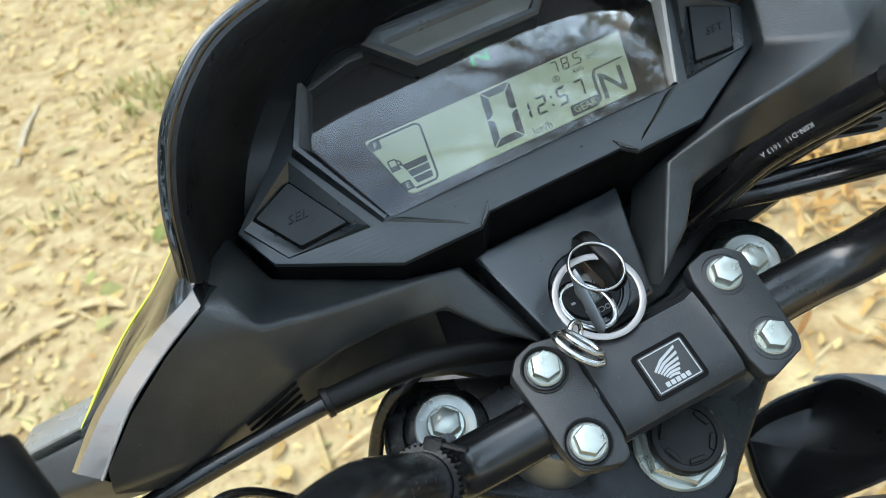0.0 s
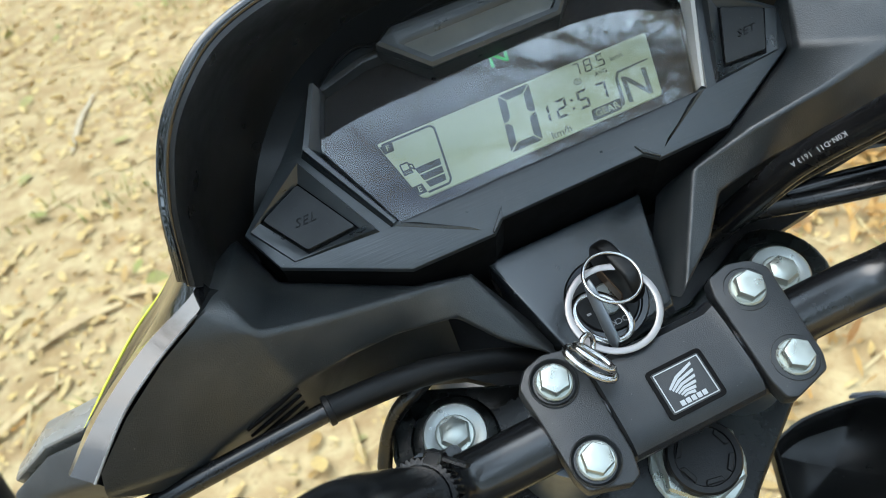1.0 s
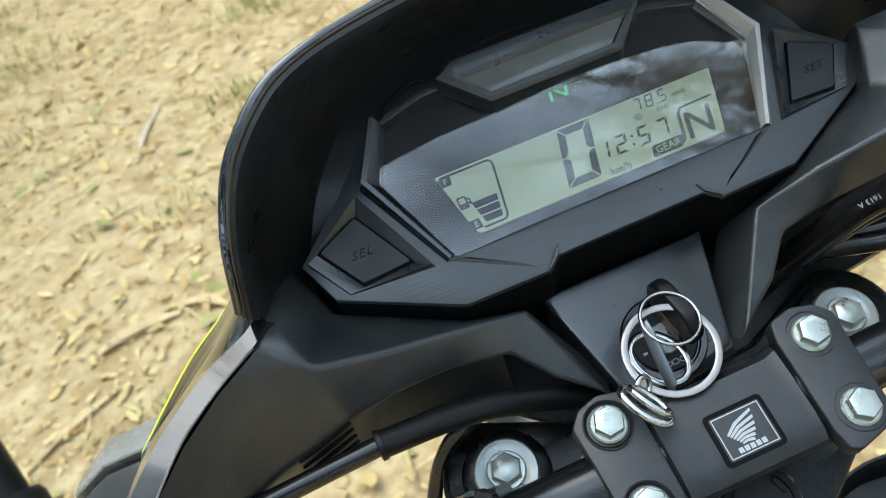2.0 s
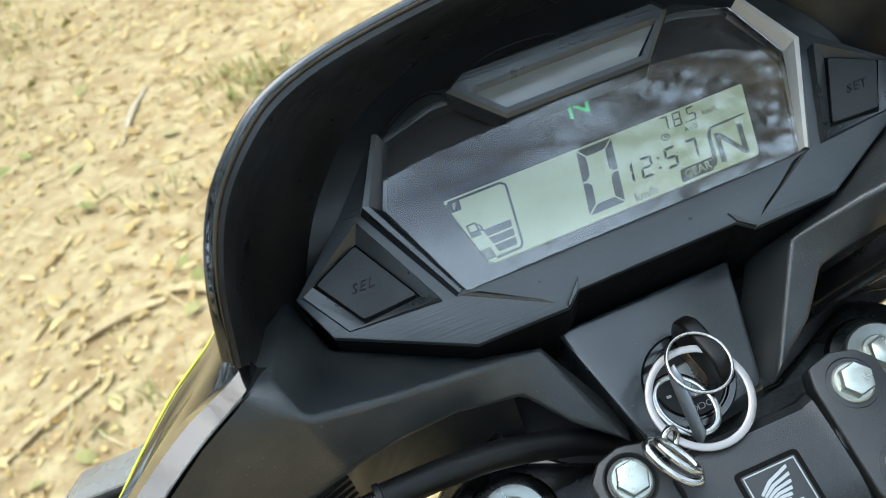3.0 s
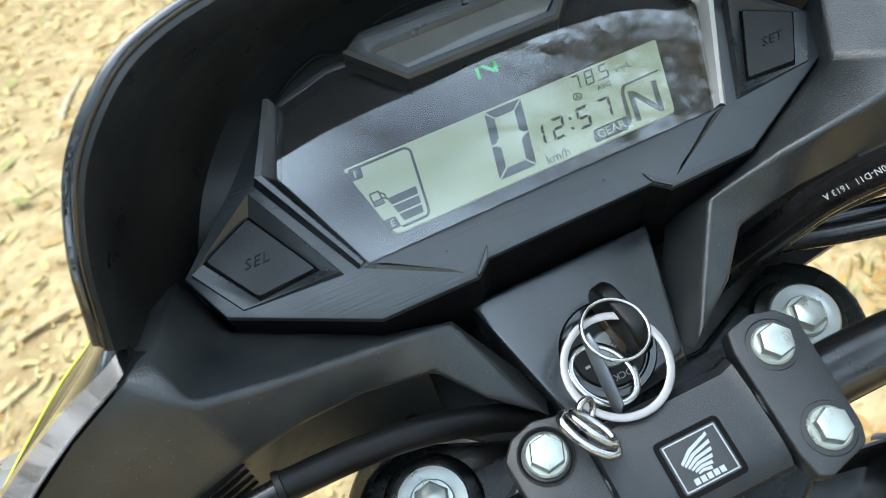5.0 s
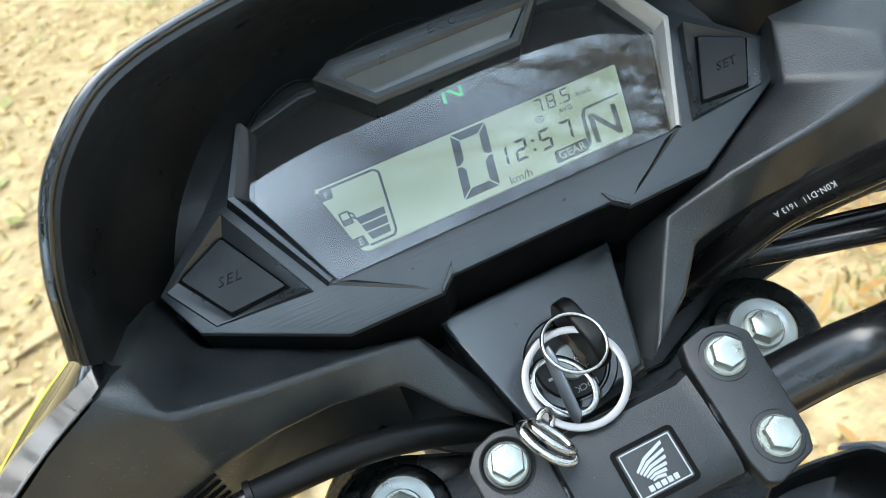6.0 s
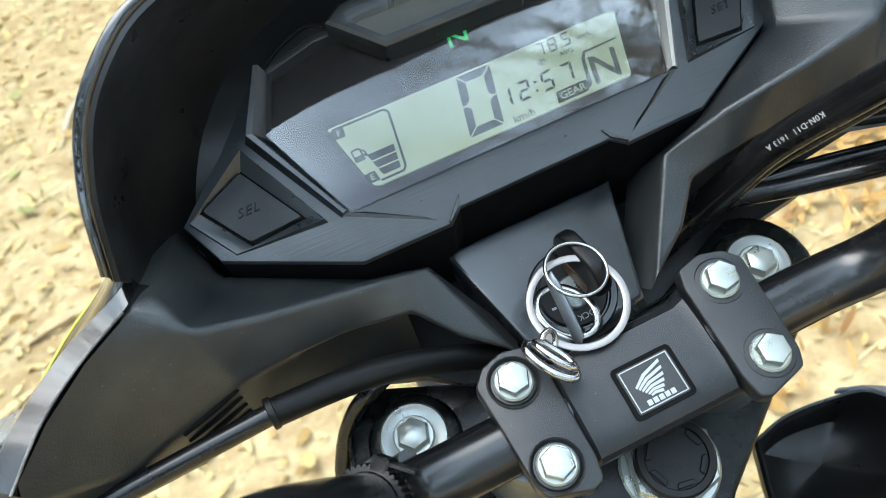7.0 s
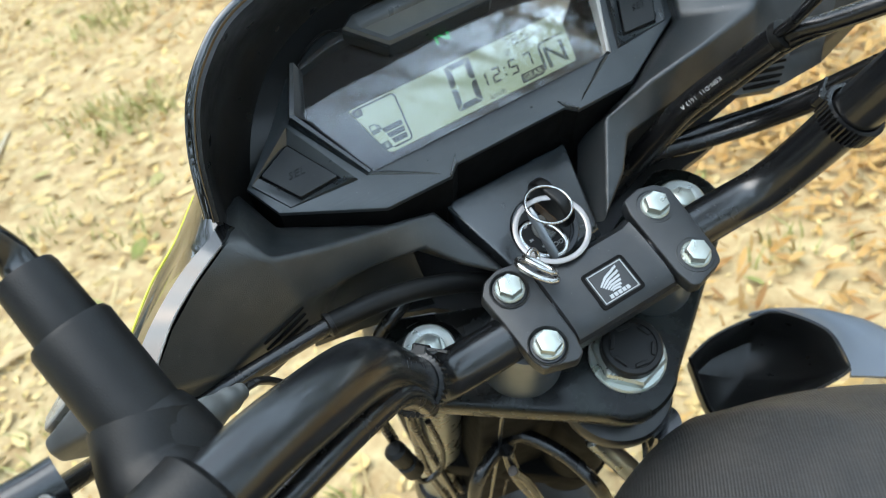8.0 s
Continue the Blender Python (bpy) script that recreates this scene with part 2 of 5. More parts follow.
def mesh_of(name, bm, mat, scale=MM, sharp=32):
    finish(bm, sharp)
    bmesh.ops.scale(bm, vec=(scale,) * 3, verts=bm.verts)
    me = bpy.data.meshes.new(name)
    bm.to_mesh(me)
    bm.free()
    me.materials.append(mat)
    return me


def part(name, bm, mat, parent, label="", sharp=32):
    ob = new(name, mesh_of(name, bm, mat, MM, sharp))
    ob.parent = parent
    if parent.type == "EMPTY":
        ob.matrix_basis = parent.matrix_basis.inverted() @ FORK
    return tagged(ob, label) if label else ob


def thing(name, place, label, category, group="", kind=""):
    ob = new(name)
    ob.empty_display_size = 0.02
    ob.matrix_basis = place
    return tagged(ob, label, category, group, kind)


def soften(bm, width, angle=25, segments=2, edges=None):
    if edges is None:
        edges = [e for e in bm.edges if len(e.link_faces) == 2 and e.calc_face_angle(0) > radians(angle)]
    if edges:
        bmesh.ops.bevel(bm, geom=edges, offset=width, segments=segments, profile=0.5, affect="EDGES", clamp_overlap=True)
    return bm


def prism(outline, z0, z1, bevel=0.0, segments=2, shape=None, bm=None):
    """A plate with the given outline between two heights; shape moves its points."""
    bm0 = bmesh.new()
    low = [bm0.verts.new((x, y, z0)) for x, y in outline]
    top = [bm0.verts.new((x, y, z1)) for x, y in outline]
    n = len(outline)
    bm0.faces.new(top)
    bm0.faces.new(low[::-1])
    for i in range(n):
        j = (i + 1) % n
        bm0.faces.new((low[i], low[j], top[j], top[i]))
    bmesh.ops.recalc_face_normals(bm0, faces=bm0.faces)
    if bevel:
        soften(bm0, bevel, 25, segments)
    if shape:
        for w in bm0.verts:
            w.co = shape(*w.co)
    if bm is None:
        return bm0
    return join(bm, bm0)


def join(bm, other):
    me = bpy.data.meshes.new("t")
    other.to_mesh(me)
    other.free()
    bm.from_mesh(me)
    bpy.data.meshes.remove(me)
    return bm


def smooth_path(points, steps=8):
    p = [Vector(q) for q in points]
    p = [2 * p[0] - p[1], *p, 2 * p[-1] - p[-2]]
    out = []
    for i in range(1, len(p) - 2):
        for k in range(steps):
            t = k / steps
            a, b, c, d = p[i - 1 : i + 3]
            out.append(0.5 * (2 * b + (c - a) * t + (2 * a - 5 * b + 4 * c - d) * t * t + (3 * b - a - 3 * c + d) * t ** 3))
    return out + [p[-2]]


def tube(points, radius, sides=16, steps=8, closed=False, bm=None):
    """A round tube along a smooth path; radius is a number or a function of the share of the way."""
    path = smooth_path(points, steps) if steps else [Vector(q) for q in points]
    bm = bm or bmesh.new()
    if closed:
        path = path[:-1] if (path[0] - path[-1]).length < 1e-6 else path
    n = len(path)
    side = None
    rings = []
    for i, p in enumerate(path):
        a = path[(i - 1) % n] if closed or i else p
        b = path[(i + 1) % n] if closed or i < n - 1 else p
        way = (b - a).normalized()
        if side is None:
            side = way.orthogonal().normalized()
        side = (side - way * side.dot(way)).normalized()
        other = way.cross(side)
        r = radius(i / max(1, n - 1)) if callable(radius) else radius
        rings.append([bm.verts.new(p + r * (math.cos(k) * side + math.sin(k) * other)) for k in np.linspace(0, 2 * math.pi, sides, endpoint=False)])
    for i in range(n if closed else n - 1):
        u, w = rings[i], rings[(i + 1) % n]
        off = 0
        if closed and i == n - 1:
            off = min(range(sides), key=lambda o: (w[o].co - u[0].co).length)
        for k in range(sides):
            bm.faces.new((u[k], u[(k + 1) % sides], w[(k + 1 + off) % sides], w[(k + off) % sides]))
    if not closed:
        bm.faces.new(rings[0][::-1])
        bm.faces.new(rings[-1])
    return bm


def lathe(profile, centre, axis=(0, 0, 1), sides=32, bm=None):
    """A turned body: profile of (radius, height) about an axis through centre."""
    bm = bm or bmesh.new()
    axis = Vector(axis).normalized()
    u = axis.orthogonal().normalized()
    w = axis.cross(u)
    rings = []
    for r, h in profile:
        rings.append([bm.verts.new(Vector(centre) + axis * h + r * (math.cos(k) * u + math.sin(k) * w)) for k in np.linspace(0, 2 * math.pi, sides, endpoint=False)])
    for a, b in zip(rings, rings[1:]):
        for k in range(sides):
            bm.faces.new((a[k], a[(k + 1) % sides], b[(k + 1) % sides], b[k]))
    bm.faces.new(rings[0][::-1])
    bm.faces.new(rings[-1])
    return bm


def loft(curves, steps=6, across=1):
    """A sheet through polylines with the same number of points, each smoothed along its length."""
    rows = [smooth_path(c, steps) if steps else [Vector(q) for q in c] for c in curves]
    if across > 1:
        cols = [smooth_path([r[i] for r in rows], across) for i in range(len(rows[0]))]
        rows = [[c[k] for c in cols] for k in range(len(cols[0]))]
    bm = bmesh.new()
    grid = [[bm.verts.new(p) for p in r] for r in rows]
    for a, b in zip(grid, grid[1:]):
        for i in range(len(a) - 1):
            bm.faces.new((a[i], a[i + 1], b[i + 1], b[i]))
    return bm


def shell(bm, thick):
    """Gives a sheet its thickness."""
    bmesh.ops.recalc_face_normals(bm, faces=bm.faces)
    bmesh.ops.solidify(bm, geom=bm.faces[:], thickness=thick)
    return bm


def facets(points, faces, ridges=(), round_by=1.5, segments=3):
    """A sheet of flat facets between named points, with rounded ridges."""
    bm = bmesh.new()
    vs = {k: bm.verts.new(p) for k, p in points.items()}
    for f in faces:
        bm.faces.new([vs[k] for k in f.split()])
    bmesh.ops.recalc_face_normals(bm, faces=bm.faces)
    want = []
    for r in ridges:
        ks = r.split()
        for a, b in zip(ks, ks[1:]):
            e = bm.edges.get((vs[a], vs[b]))
            if e:
                want.append(e)
    if want:
        bmesh.ops.bevel(bm, geom=want, offset=round_by, segments=segments, profile=0.5, affect="EDGES", clamp_overlap=True)
    bmesh.ops.triangulate(bm, faces=[f for f in bm.faces if len(f.verts) > 4])
    return bm


def mirrored(bm):
    for w in bm.verts:
        w.co.x = -w.co.x
    bmesh.ops.reverse_faces(bm, faces=bm.faces)
    return bm


def lettering(text, size, place, turn=0.0, depth=0.15, shear=0.0, plane=None, space=1.0):
    """Letters of the built-in font as a mesh, centred at place in the plane of the display or of the fork."""
    cu = bpy.data.curves.new("letters", "FONT")
    cu.body, cu.size, cu.extrude, cu.shear, cu.space_character = text, size, depth, shear, space
    cu.align_x, cu.align_y, cu.resolution_u = "CENTER", "CENTER", 2
    ob = bpy.data.objects.new("letters", cu)
    me = ob.to_mesh()
    bm = bmesh.new()
    bm.from_mesh(me)
    ob.to_mesh_clear()
    bpy.data.objects.remove(ob)
    bpy.data.curves.remove(cu)
    m = Matrix.Translation(place) @ Matrix.Rotation(radians(turn), 4, "Z")
    for w in bm.verts:
        w.co = m @ w.co
        if plane:
            w.co = plane(*w.co)
    return bm


def hex_outline(cx, cy, flats, turn=0.0):
    r = flats / math.sqrt(3)
    return [(cx + r * math.cos(radians(60 * k + turn)), cy + r * math.sin(radians(60 * k + turn))) for k in range(6)]


def round_outline(points, radius, steps=5):
    """The outline with its corners rounded; radius one number or one for each corner."""
    out = []
    n = len(points)
    for i, p in enumerate(points):
        r = radius[i] if isinstance(radius, (list, tuple)) else radius
        p, a, b = Vector(p), Vector(points[i - 1]), Vector(points[(i + 1) % n])
        u, w = (a - p), (b - p)
        d = min(r, 0.45 * u.length, 0.45 * w.length)
        s, e = p + u.normalized() * d, p + w.normalized() * d
        for k in range(steps + 1):
            t = k / steps
            q = (1 - t) ** 2 * s + 2 * t * (1 - t) * p + t * t * e
            out.append((q.x, q.y))
    return out


# ---- ground ----
def build_ground():
    bm = bmesh.new()
    rng = np.random.RandomState(3)
    near = [[bm.verts.new((x, y, 0.012 * noise.noise((x * 1.7, y * 1.7, 0)) + 0.006 * noise.noise((x * 6, y * 6, 3)))) for x in np.linspace(-4, 4, 81)] for y in np.linspace(-3, 7, 101)]
    for a, b in zip(near, near[1:]):
        for i in range(len(a) - 1):
            bm.faces.new((a[i], a[i + 1], b[i + 1], b[i]))
    rim = near[0] + [r[-1] for r in near[1:]] + near[-1][-2::-1] + [r[0] for r in near[-2:0:-1]]
    far = []
    for w in rim:
        d = Vector((w.co.x, w.co.y - 2, 0)).normalized() * 900
        far.append(bm.verts.new((d.x, d.y, 0)))
    for i in range(len(rim)):
        j = (i + 1) % len(rim)
        bm.faces.new((rim[j], rim[i], far[i], far[j]))
    ob = new("ground", mesh_of("ground", bm, soil, 1.0, 180))
    return tagged(ob, "dry pale brown soil strewn with leaf litter", "ground", kind="structure")


def ground_z(x, y):
    return 0.012 * noise.noise((x * 1.7, y * 1.7, 0)) + 0.006 * noise.noise((x * 6, y * 6, 3))


def litter(name, mat, count, area, size, slim, seed, label, category, dense=None, lift=0.004, curl=0.35, tilt=0.35, fade=1.2):
    """Fallen blades and leaves: pointed, curled strips strewn over a stretch of ground."""
    rng = np.random.RandomState(seed)
    verts, faces = [], []
    made = 0
    while made < count:
        x, y = rng.uniform(area[0], area[1]), rng.uniform(area[2], area[3])
        edge = min(x - area[0], area[1] - x, y - area[2], area[3] - y) / fade + 0.5 * noise.noise((x * 1.1, y * 1.1, 7.0))
        if edge < rng.uniform(0, 1):
            continue
        if dense and noise.noise((x * dense, y * dense, seed)) < rng.uniform(-0.6, 0.5):
            continue
        made += 1
        s = size * rng.uniform(0.5, 1.5)
        w = s * slim * rng.uniform(0.7, 1.3)
        a = rng.uniform(0, 2 * math.pi)
        up, roll, c = rng.normal(0, tilt) , rng.normal(0, 0.5), rng.normal(0, curl)
        z = ground_z(x, y) + lift + rng.uniform(0, 0.008) + abs(math.sin(up)) * s * 0.4
        m = Matrix.Translation((x, y, z)) @ Euler((roll, up, a)).to_matrix().to_4x4()
        n0 = len(verts)
        row = ((-0.5, 0.0), (-0.22, 0.8), (0.1, 1.0), (0.35, 0.6), (0.5, 0.0))
        for u, k in row:
            for side in (-1, 1):
                verts.append(m @ Vector((u * s, side * k * w / 2 + c * 0.3 * s * u * u, c * s * u * u + 0.12 * w * abs(k))))
        for i in range(4):
            faces.append((n0 + 2 * i, n0 + 2 * i + 1, n0 + 2 * i + 3, n0 + 2 * i + 2))
    me = bpy.data.meshes.new(name)
    me.from_pydata(verts, [], faces)
    me.materials.append(mat)
    ob = new(name, me)
    return tagged(ob, label, category, kind="stuff")


def grass(name, mat, centres, seed, label):
    rng = np.random.RandomState(seed)
    verts, faces = [], []
    for cx, cy, radius, count in centres:
        for _ in range(int(count * 0.7)):
            x, y = cx + rng.normal(0, radius), cy + rng.normal(0, radius)
            h, w, a, lean = rng.uniform(0.02, 0.06), rng.uniform(0.002, 0.004), rng.uniform(0, 6.28), rng.uniform(0.2, 1.0)
            d, o = Vector((math.cos(a), math.sin(a), 0)), Vector((-math.sin(a), math.cos(a), 0)) * w
            b = Vector((x, y, ground_z(x, y) - 0.003))
            n0 = len(verts)
            for k, s in ((0, 1), (0.5, 0.8), (1.0, 0.1)):
                p = b + Vector((0, 0, h * k)) + d * (lean * h * k * k)
                verts += [p - o * s, p + o * s]
            faces += [(n0, n0 + 1, n0 + 3, n0 + 2), (n0 + 2, n0 + 3, n0 + 5, n0 + 4)]
    me = bpy.data.meshes.new(name)
    me.from_pydata(verts, [], faces)
    me.materials.append(mat)
    return tagged(new(name, me), label, "grass", kind="stuff")


build_ground()
litter("leaf_litter", leaf_tan, 12000, (-4.2, 4.2, -2.4, 7.0), 0.042, 0.36, 11, "pale tan dry leaves lying scattered over the soil", "leaves", 1.2, tilt=0.15, lift=0.002)
litter("straw", straw_mat, 3600, (-4.2, 4.2, -2.4, 7.0), 0.10, 0.05, 12, "thin bleached straw and stalks on the soil", "straw", 0.9, tilt=0.12, curl=0.1)
litter("golden_leaf_litter", leaf_gold, 60000, (0.0, 4.4, -2.4, 6.4), 0.042, 0.22, 13, "golden brown dry leaves heaped thickly on the ground", "leaves", 1.5, lift=0.012, fade=1.2)
litter("green_leaf_litter", grass_mat, 260, (-3.0, 3.0, -0.6, 5.0), 0.05, 0.5, 14, "few fallen yellow green leaves on the soil", "leaves", 1.0)
litter("leaf_flecks", leaf_tan, 42000, (-4.2, 4.2, -2.4, 7.0), 0.017, 0.5, 17, "small broken flecks of pale dry leaf on the soil", "leaves", 2.2, tilt=0.2, lift=0.001)
litter("dark_leaf_flecks", leaf_gold, 8000, (-4.2, 4.2, -2.4, 7.0), 0.02, 0.35, 18, "small brown leaf scraps and twigs on the soil", "leaves", 2.6, tilt=0.2, lift=0.001)
grass("grass_tufts", grass_mat, [(-0.15, 2.40, 0.09, 320), (-0.06, 3.35, 0.10, 300), (-0.30, 2.55, 0.05, 60), (-1.20, 3.75, 0.16, 260), (-1.45, 4.7, 0.2, 260), (-0.45, 1.95, 0.08, 60), (-0.30, 1.72, 0.05, 40), (-0.75, 2.0, 0.05, 30), (-0.5, 0.85, 0.05, 24), (-1.0, 2.9, 0.08, 60), (-0.62, 1.2, 0.06, 40), (0.72, 0.62, 0.04, 40), (1.5, 1.3, 0.2, 260), (-0.2, 0.62, 0.05, 40)], 15, "short green grass tufts growing through dry litter")


def sliver(name, a, b, width, mat, label, category, bow=0.01):
    """A split stalk or a large curled leaf lying on the soil."""
    a, b = Vector(a), Vector(b)
    n = 9
    way = (b - a).normalized()
    side = Vector((-way.y, way.x, 0))
    rows = []
    for i in range(n):
        t = i / (n - 1)
        p = a.lerp(b, t)
        w = width * (0.35 + 0.65 * math.sin(math.pi * min(1, 0.12 + 0.86 * t)))
        p = Vector((p.x, p.y, ground_z(p.x, p.y) + 0.004)) + Vector((0, 0, bow * math.sin(math.pi * t))) + side * bow * 2 * math.sin(3 * t)
        rows.append([p - side * w / 2 + Vector((0, 0, 0.3 * w)), p, p + side * w / 2 + Vector((0, 0, 0.3 * w))])
    bm = shell(loft(rows, 0), 0.0012)
    return tagged(new(name, mesh_of(name, bm, mat, 1.0, 60)), label, category)


pale_wood = worn(material("bleached stalk", (0.60, 0.52, 0.36)), (0.52, 0.44, 0.30), dust=(0.40, 0.31, 0.19), amount=0.5, grain=90, grain_strength=0.4, rough=(0.6, 0.8))
tan_leaf = worn(material("large dry leaf", (0.55, 0.40, 0.20)), (0.60, 0.46, 0.24), dust=(0.36, 0.24, 0.12), amount=0.7, grain=120, grain_strength=0.5, rough=(0.6, 0.8))
sliver("dry_stalk", (-0.63, 2.34, 0), (-0.54, 2.74, 0), 0.02, pale_wood, "bleached split stalk lying on the soil", "stalk", 0.004)
sliver("fallen_leaf", (-0.72, 1.44, 0), (-0.53, 1.47, 0), 0.034, tan_leaf, "large curled golden dry leaf on the soil", "leaf", 0.005)
sliver("fallen_leaf", (-0.52, 1.50, 0), (-0.42, 1.42, 0), 0.03, tan_leaf, "curled tan dry leaf on the soil", "leaf", 0.005)
sliver("fallen_leaf", (-0.86, 1.16, 0), (-0.66, 1.30, 0), 0.022, tan_leaf, "long dry blade lying on the soil", "leaf", 0.003)


def build_tree(place, fork, centre, spread, limbs, leaves, seed, label):
    """A shade tree: a leaning trunk to the fork point, limbs out to the crown, twigs, and leaves in loose clumps with gaps."""
    rng = np.random.RandomState(seed)
    base, fork, centre = Vector(place), Vector(fork), Vector(centre)
    t = thing("tree", Matrix.Translation(base), label, "tree")

    def put(name, bm):
        ob = new(name, mesh_of(name, bm, bark, 1.0, 60))
        ob.parent, ob.matrix_basis = t, Matrix.Translation(-base)

    lean = Vector((0.12, -0.1, 0))
    put("trunk", tube([base - Vector((0, 0, 0.1)), base.lerp(fork, 0.35) + lean, base.lerp(fork, 0.7) - lean, fork], lambda k: 0.21 - 0.11 * k, 12, 5))
    tips = []
    for _ in range(limbs):
        end = centre + Vector((rng.normal(0, spread[0]), rng.normal(0, spread[1]), rng.normal(0, spread[2])))
        way = end - fork
        bend = Vector((rng.normal(0, 0.25), rng.normal(0, 0.25), 0.15 * way.length))
        pts = [fork - Vector((0, 0, rng.uniform(0, 0.5))), fork + way * 0.35 + bend, fork + way * 0.7 + bend * 0.7, end]
        limb = tube(pts, lambda k: 0.055 * (1 - k) + 0.008, 7, 4)
        for _ in range(12):
            root = pts[1].lerp(pts[3], rng.rand())
            q = root + way.normalized() * rng.uniform(0.2, 0.9) + Vector(rng.normal(0, 0.42, 3))
            tube([root, (root + q) / 2 + Vector(rng.normal(0, 0.08, 3)), q], lambda k: 0.014 * (1 - k) + 0.004, 5, 2, bm=limb)
            tips.append(q)
            for _ in range(3):
                r = root.lerp(q, rng.uniform(0.3, 1.0))
                e = r + Vector(rng.normal(0, 0.3, 3)) + way.normalized() * 0.2
                tube([r, (r + e) / 2 + Vector(rng.normal(0, 0.03, 3)), e], lambda k: 0.006 * (1 - k) + 0.003, 4, 2, bm=limb)
                tips.append(e)
        put("limb", limb)
    verts, faces = [], []
    for c in tips:
        for _ in range(leaves):
            m = Matrix.Translation(c + Vector(rng.normal(0, 0.16, 3))) @ Euler(rng.uniform(0, 6.28, 3)).to_matrix().to_4x4()
            k, w = rng.uniform(0.03, 0.065), rng.uniform(0.012, 0.026)
            n0 = len(verts)
            verts += [m @ Vector(q) - base for q in ((-k, 0, 0), (0, -w, 0.01), (k, 0, 0), (0, w, 0.01))]
            faces.append((n0, n0 + 1, n0 + 2, n0 + 3))
    me = bpy.data.meshes.new("crown")
    me.from_pydata(verts, [], faces)
    me.materials.append(tree_leaf)
    new("crown", me).parent = t


build_tree((7.6, -4.4, 0), (7.2, -4.0, 4.8), (3.3, -0.7, 8.6), (2.3, 1.7, 0.6), 28, 6, 21, "tall shade tree spreading its thin crown overhead")
# two unseen trees added on the left, only for shade and reflections
build_tree((-5.6, 4.4, 0), (-5.3, 4.2, 2.6), (-5.0, 3.8, 4.8), (1.3, 1.5, 1.2), 16, 16, 22, "unseen leafy tree added on the left")
build_tree((-6.2, -1.6, 0), (-6.0, -1.5, 2.4), (-5.6, -1.2, 4.6), (1.2, 1.5, 1.1), 16, 16, 23, "unseen leafy tree added on the left")


def build_unseen_woods():
    """An unseen loose belt of trees, added to darken low reflections: trunks and thousands of leaves in uneven clumps.
    """
    rng = np.random.RandomState(31)
    verts, faces = [], []
    for k in range(52):
        a = 2 * math.pi * (k + rng.uniform(-0.35, 0.35)) / 52
        r = rng.uniform(9.5, 15)
        x, y, tall = r * math.cos(a), r * math.sin(a) + 1, rng.uniform(5.5, 10.5)
        n0 = len(verts)
        for z, w in ((-0.1, 0.18), (tall * 0.85, 0.05)):
            verts += [Vector((x + w * math.cos(q), y + w * math.sin(q), z)) for q in np.linspace(0, 2 * math.pi, 6, endpoint=False)]
        faces += [(n0 + i, n0 + (i + 1) % 6, n0 + 6 + (i + 1) % 6, n0 + 6 + i) for i in range(6)]
        for _ in range(20):
            c = Vector((x, y, tall * rng.uniform(0.25, 1.0))) + Vector(rng.normal(0, 1.1, 3))
            for _ in range(40):
                p = c + Vector(rng.normal(0, 0.5, 3))
                m = Matrix.Translation(p) @ Euler(rng.uniform(0, 6.28, 3)).to_matrix().to_4x4()
                k1, w = rng.uniform(0.12, 0.26), rng.uniform(0.06, 0.12)
                n0 = len(verts)
                verts += [m @ Vector(q) for q in ((-k1, 0, 0), (0, -w, 0.01), (k1, 0, 0), (0, w, 0.01))]
                faces.append((n0, n0 + 1, n0 + 2, n0 + 3))
    me = bpy.data.meshes.new("unseen_woods")
    me.from_pydata(verts, [], faces)
    me.materials.append(tree_leaf)
    tagged(new("unseen_woods", me), "unseen belt of leafy trees added to darken low reflections", "trees", kind="stuff")


build_unseen_woods()

# ---- the motorcycle ----
bike = thing("motorcycle", Matrix.Translation((0, 0.2, 0)), "black commuter motorcycle with grey tank shrouds standing on dry soil", "motorcycle")


def dash(x, y, h):
    """The instrument's own plane, a little askew to the fork: h is the height over it."""
    y -= 110
    return Vector((1.015 * x - 0.031 * y + 1.9, 0.024 * x + 0.927 * y + 109.05, 11.1 - 0.068 * x + 0.208 * y + h))


def both_sides(points):
    """A left half, from the bottom to the top, closed with its mirror image."""
    return points + [(-x, y) for x, y in points[::-1]]


def grid_sheet(rows):
    """A closed band of quads through rings of equal length."""
    bm = bmesh.new()
    rings = [[bm.verts.new(p) for p in r] for r in rows]
    n = len(rows[0])
    for a, b in zip(rings, rings[1:]):
        for k in range(n):
            bm.faces.new((a[k], a[(k + 1) % n], b[(k + 1) % n], b[k]))
    return bm


# instrument cluster -------------------------------------------------
OUTER = [(-31, 78.2), (-36.6, 73.6), (-70.7, 74.2), (-113.4, 96.4), (-120, 114.2), (-98, 135), (-78, 157), (-69.5, 161.5), (-62, 166), (-53.5, 170), (-46, 170.6)]
LENS = [(-34, 93.8), (-66.5, 93.8), (-80.6, 133.4), (-69.6, 158), (-50, 163.4), (-42, 163.4)]


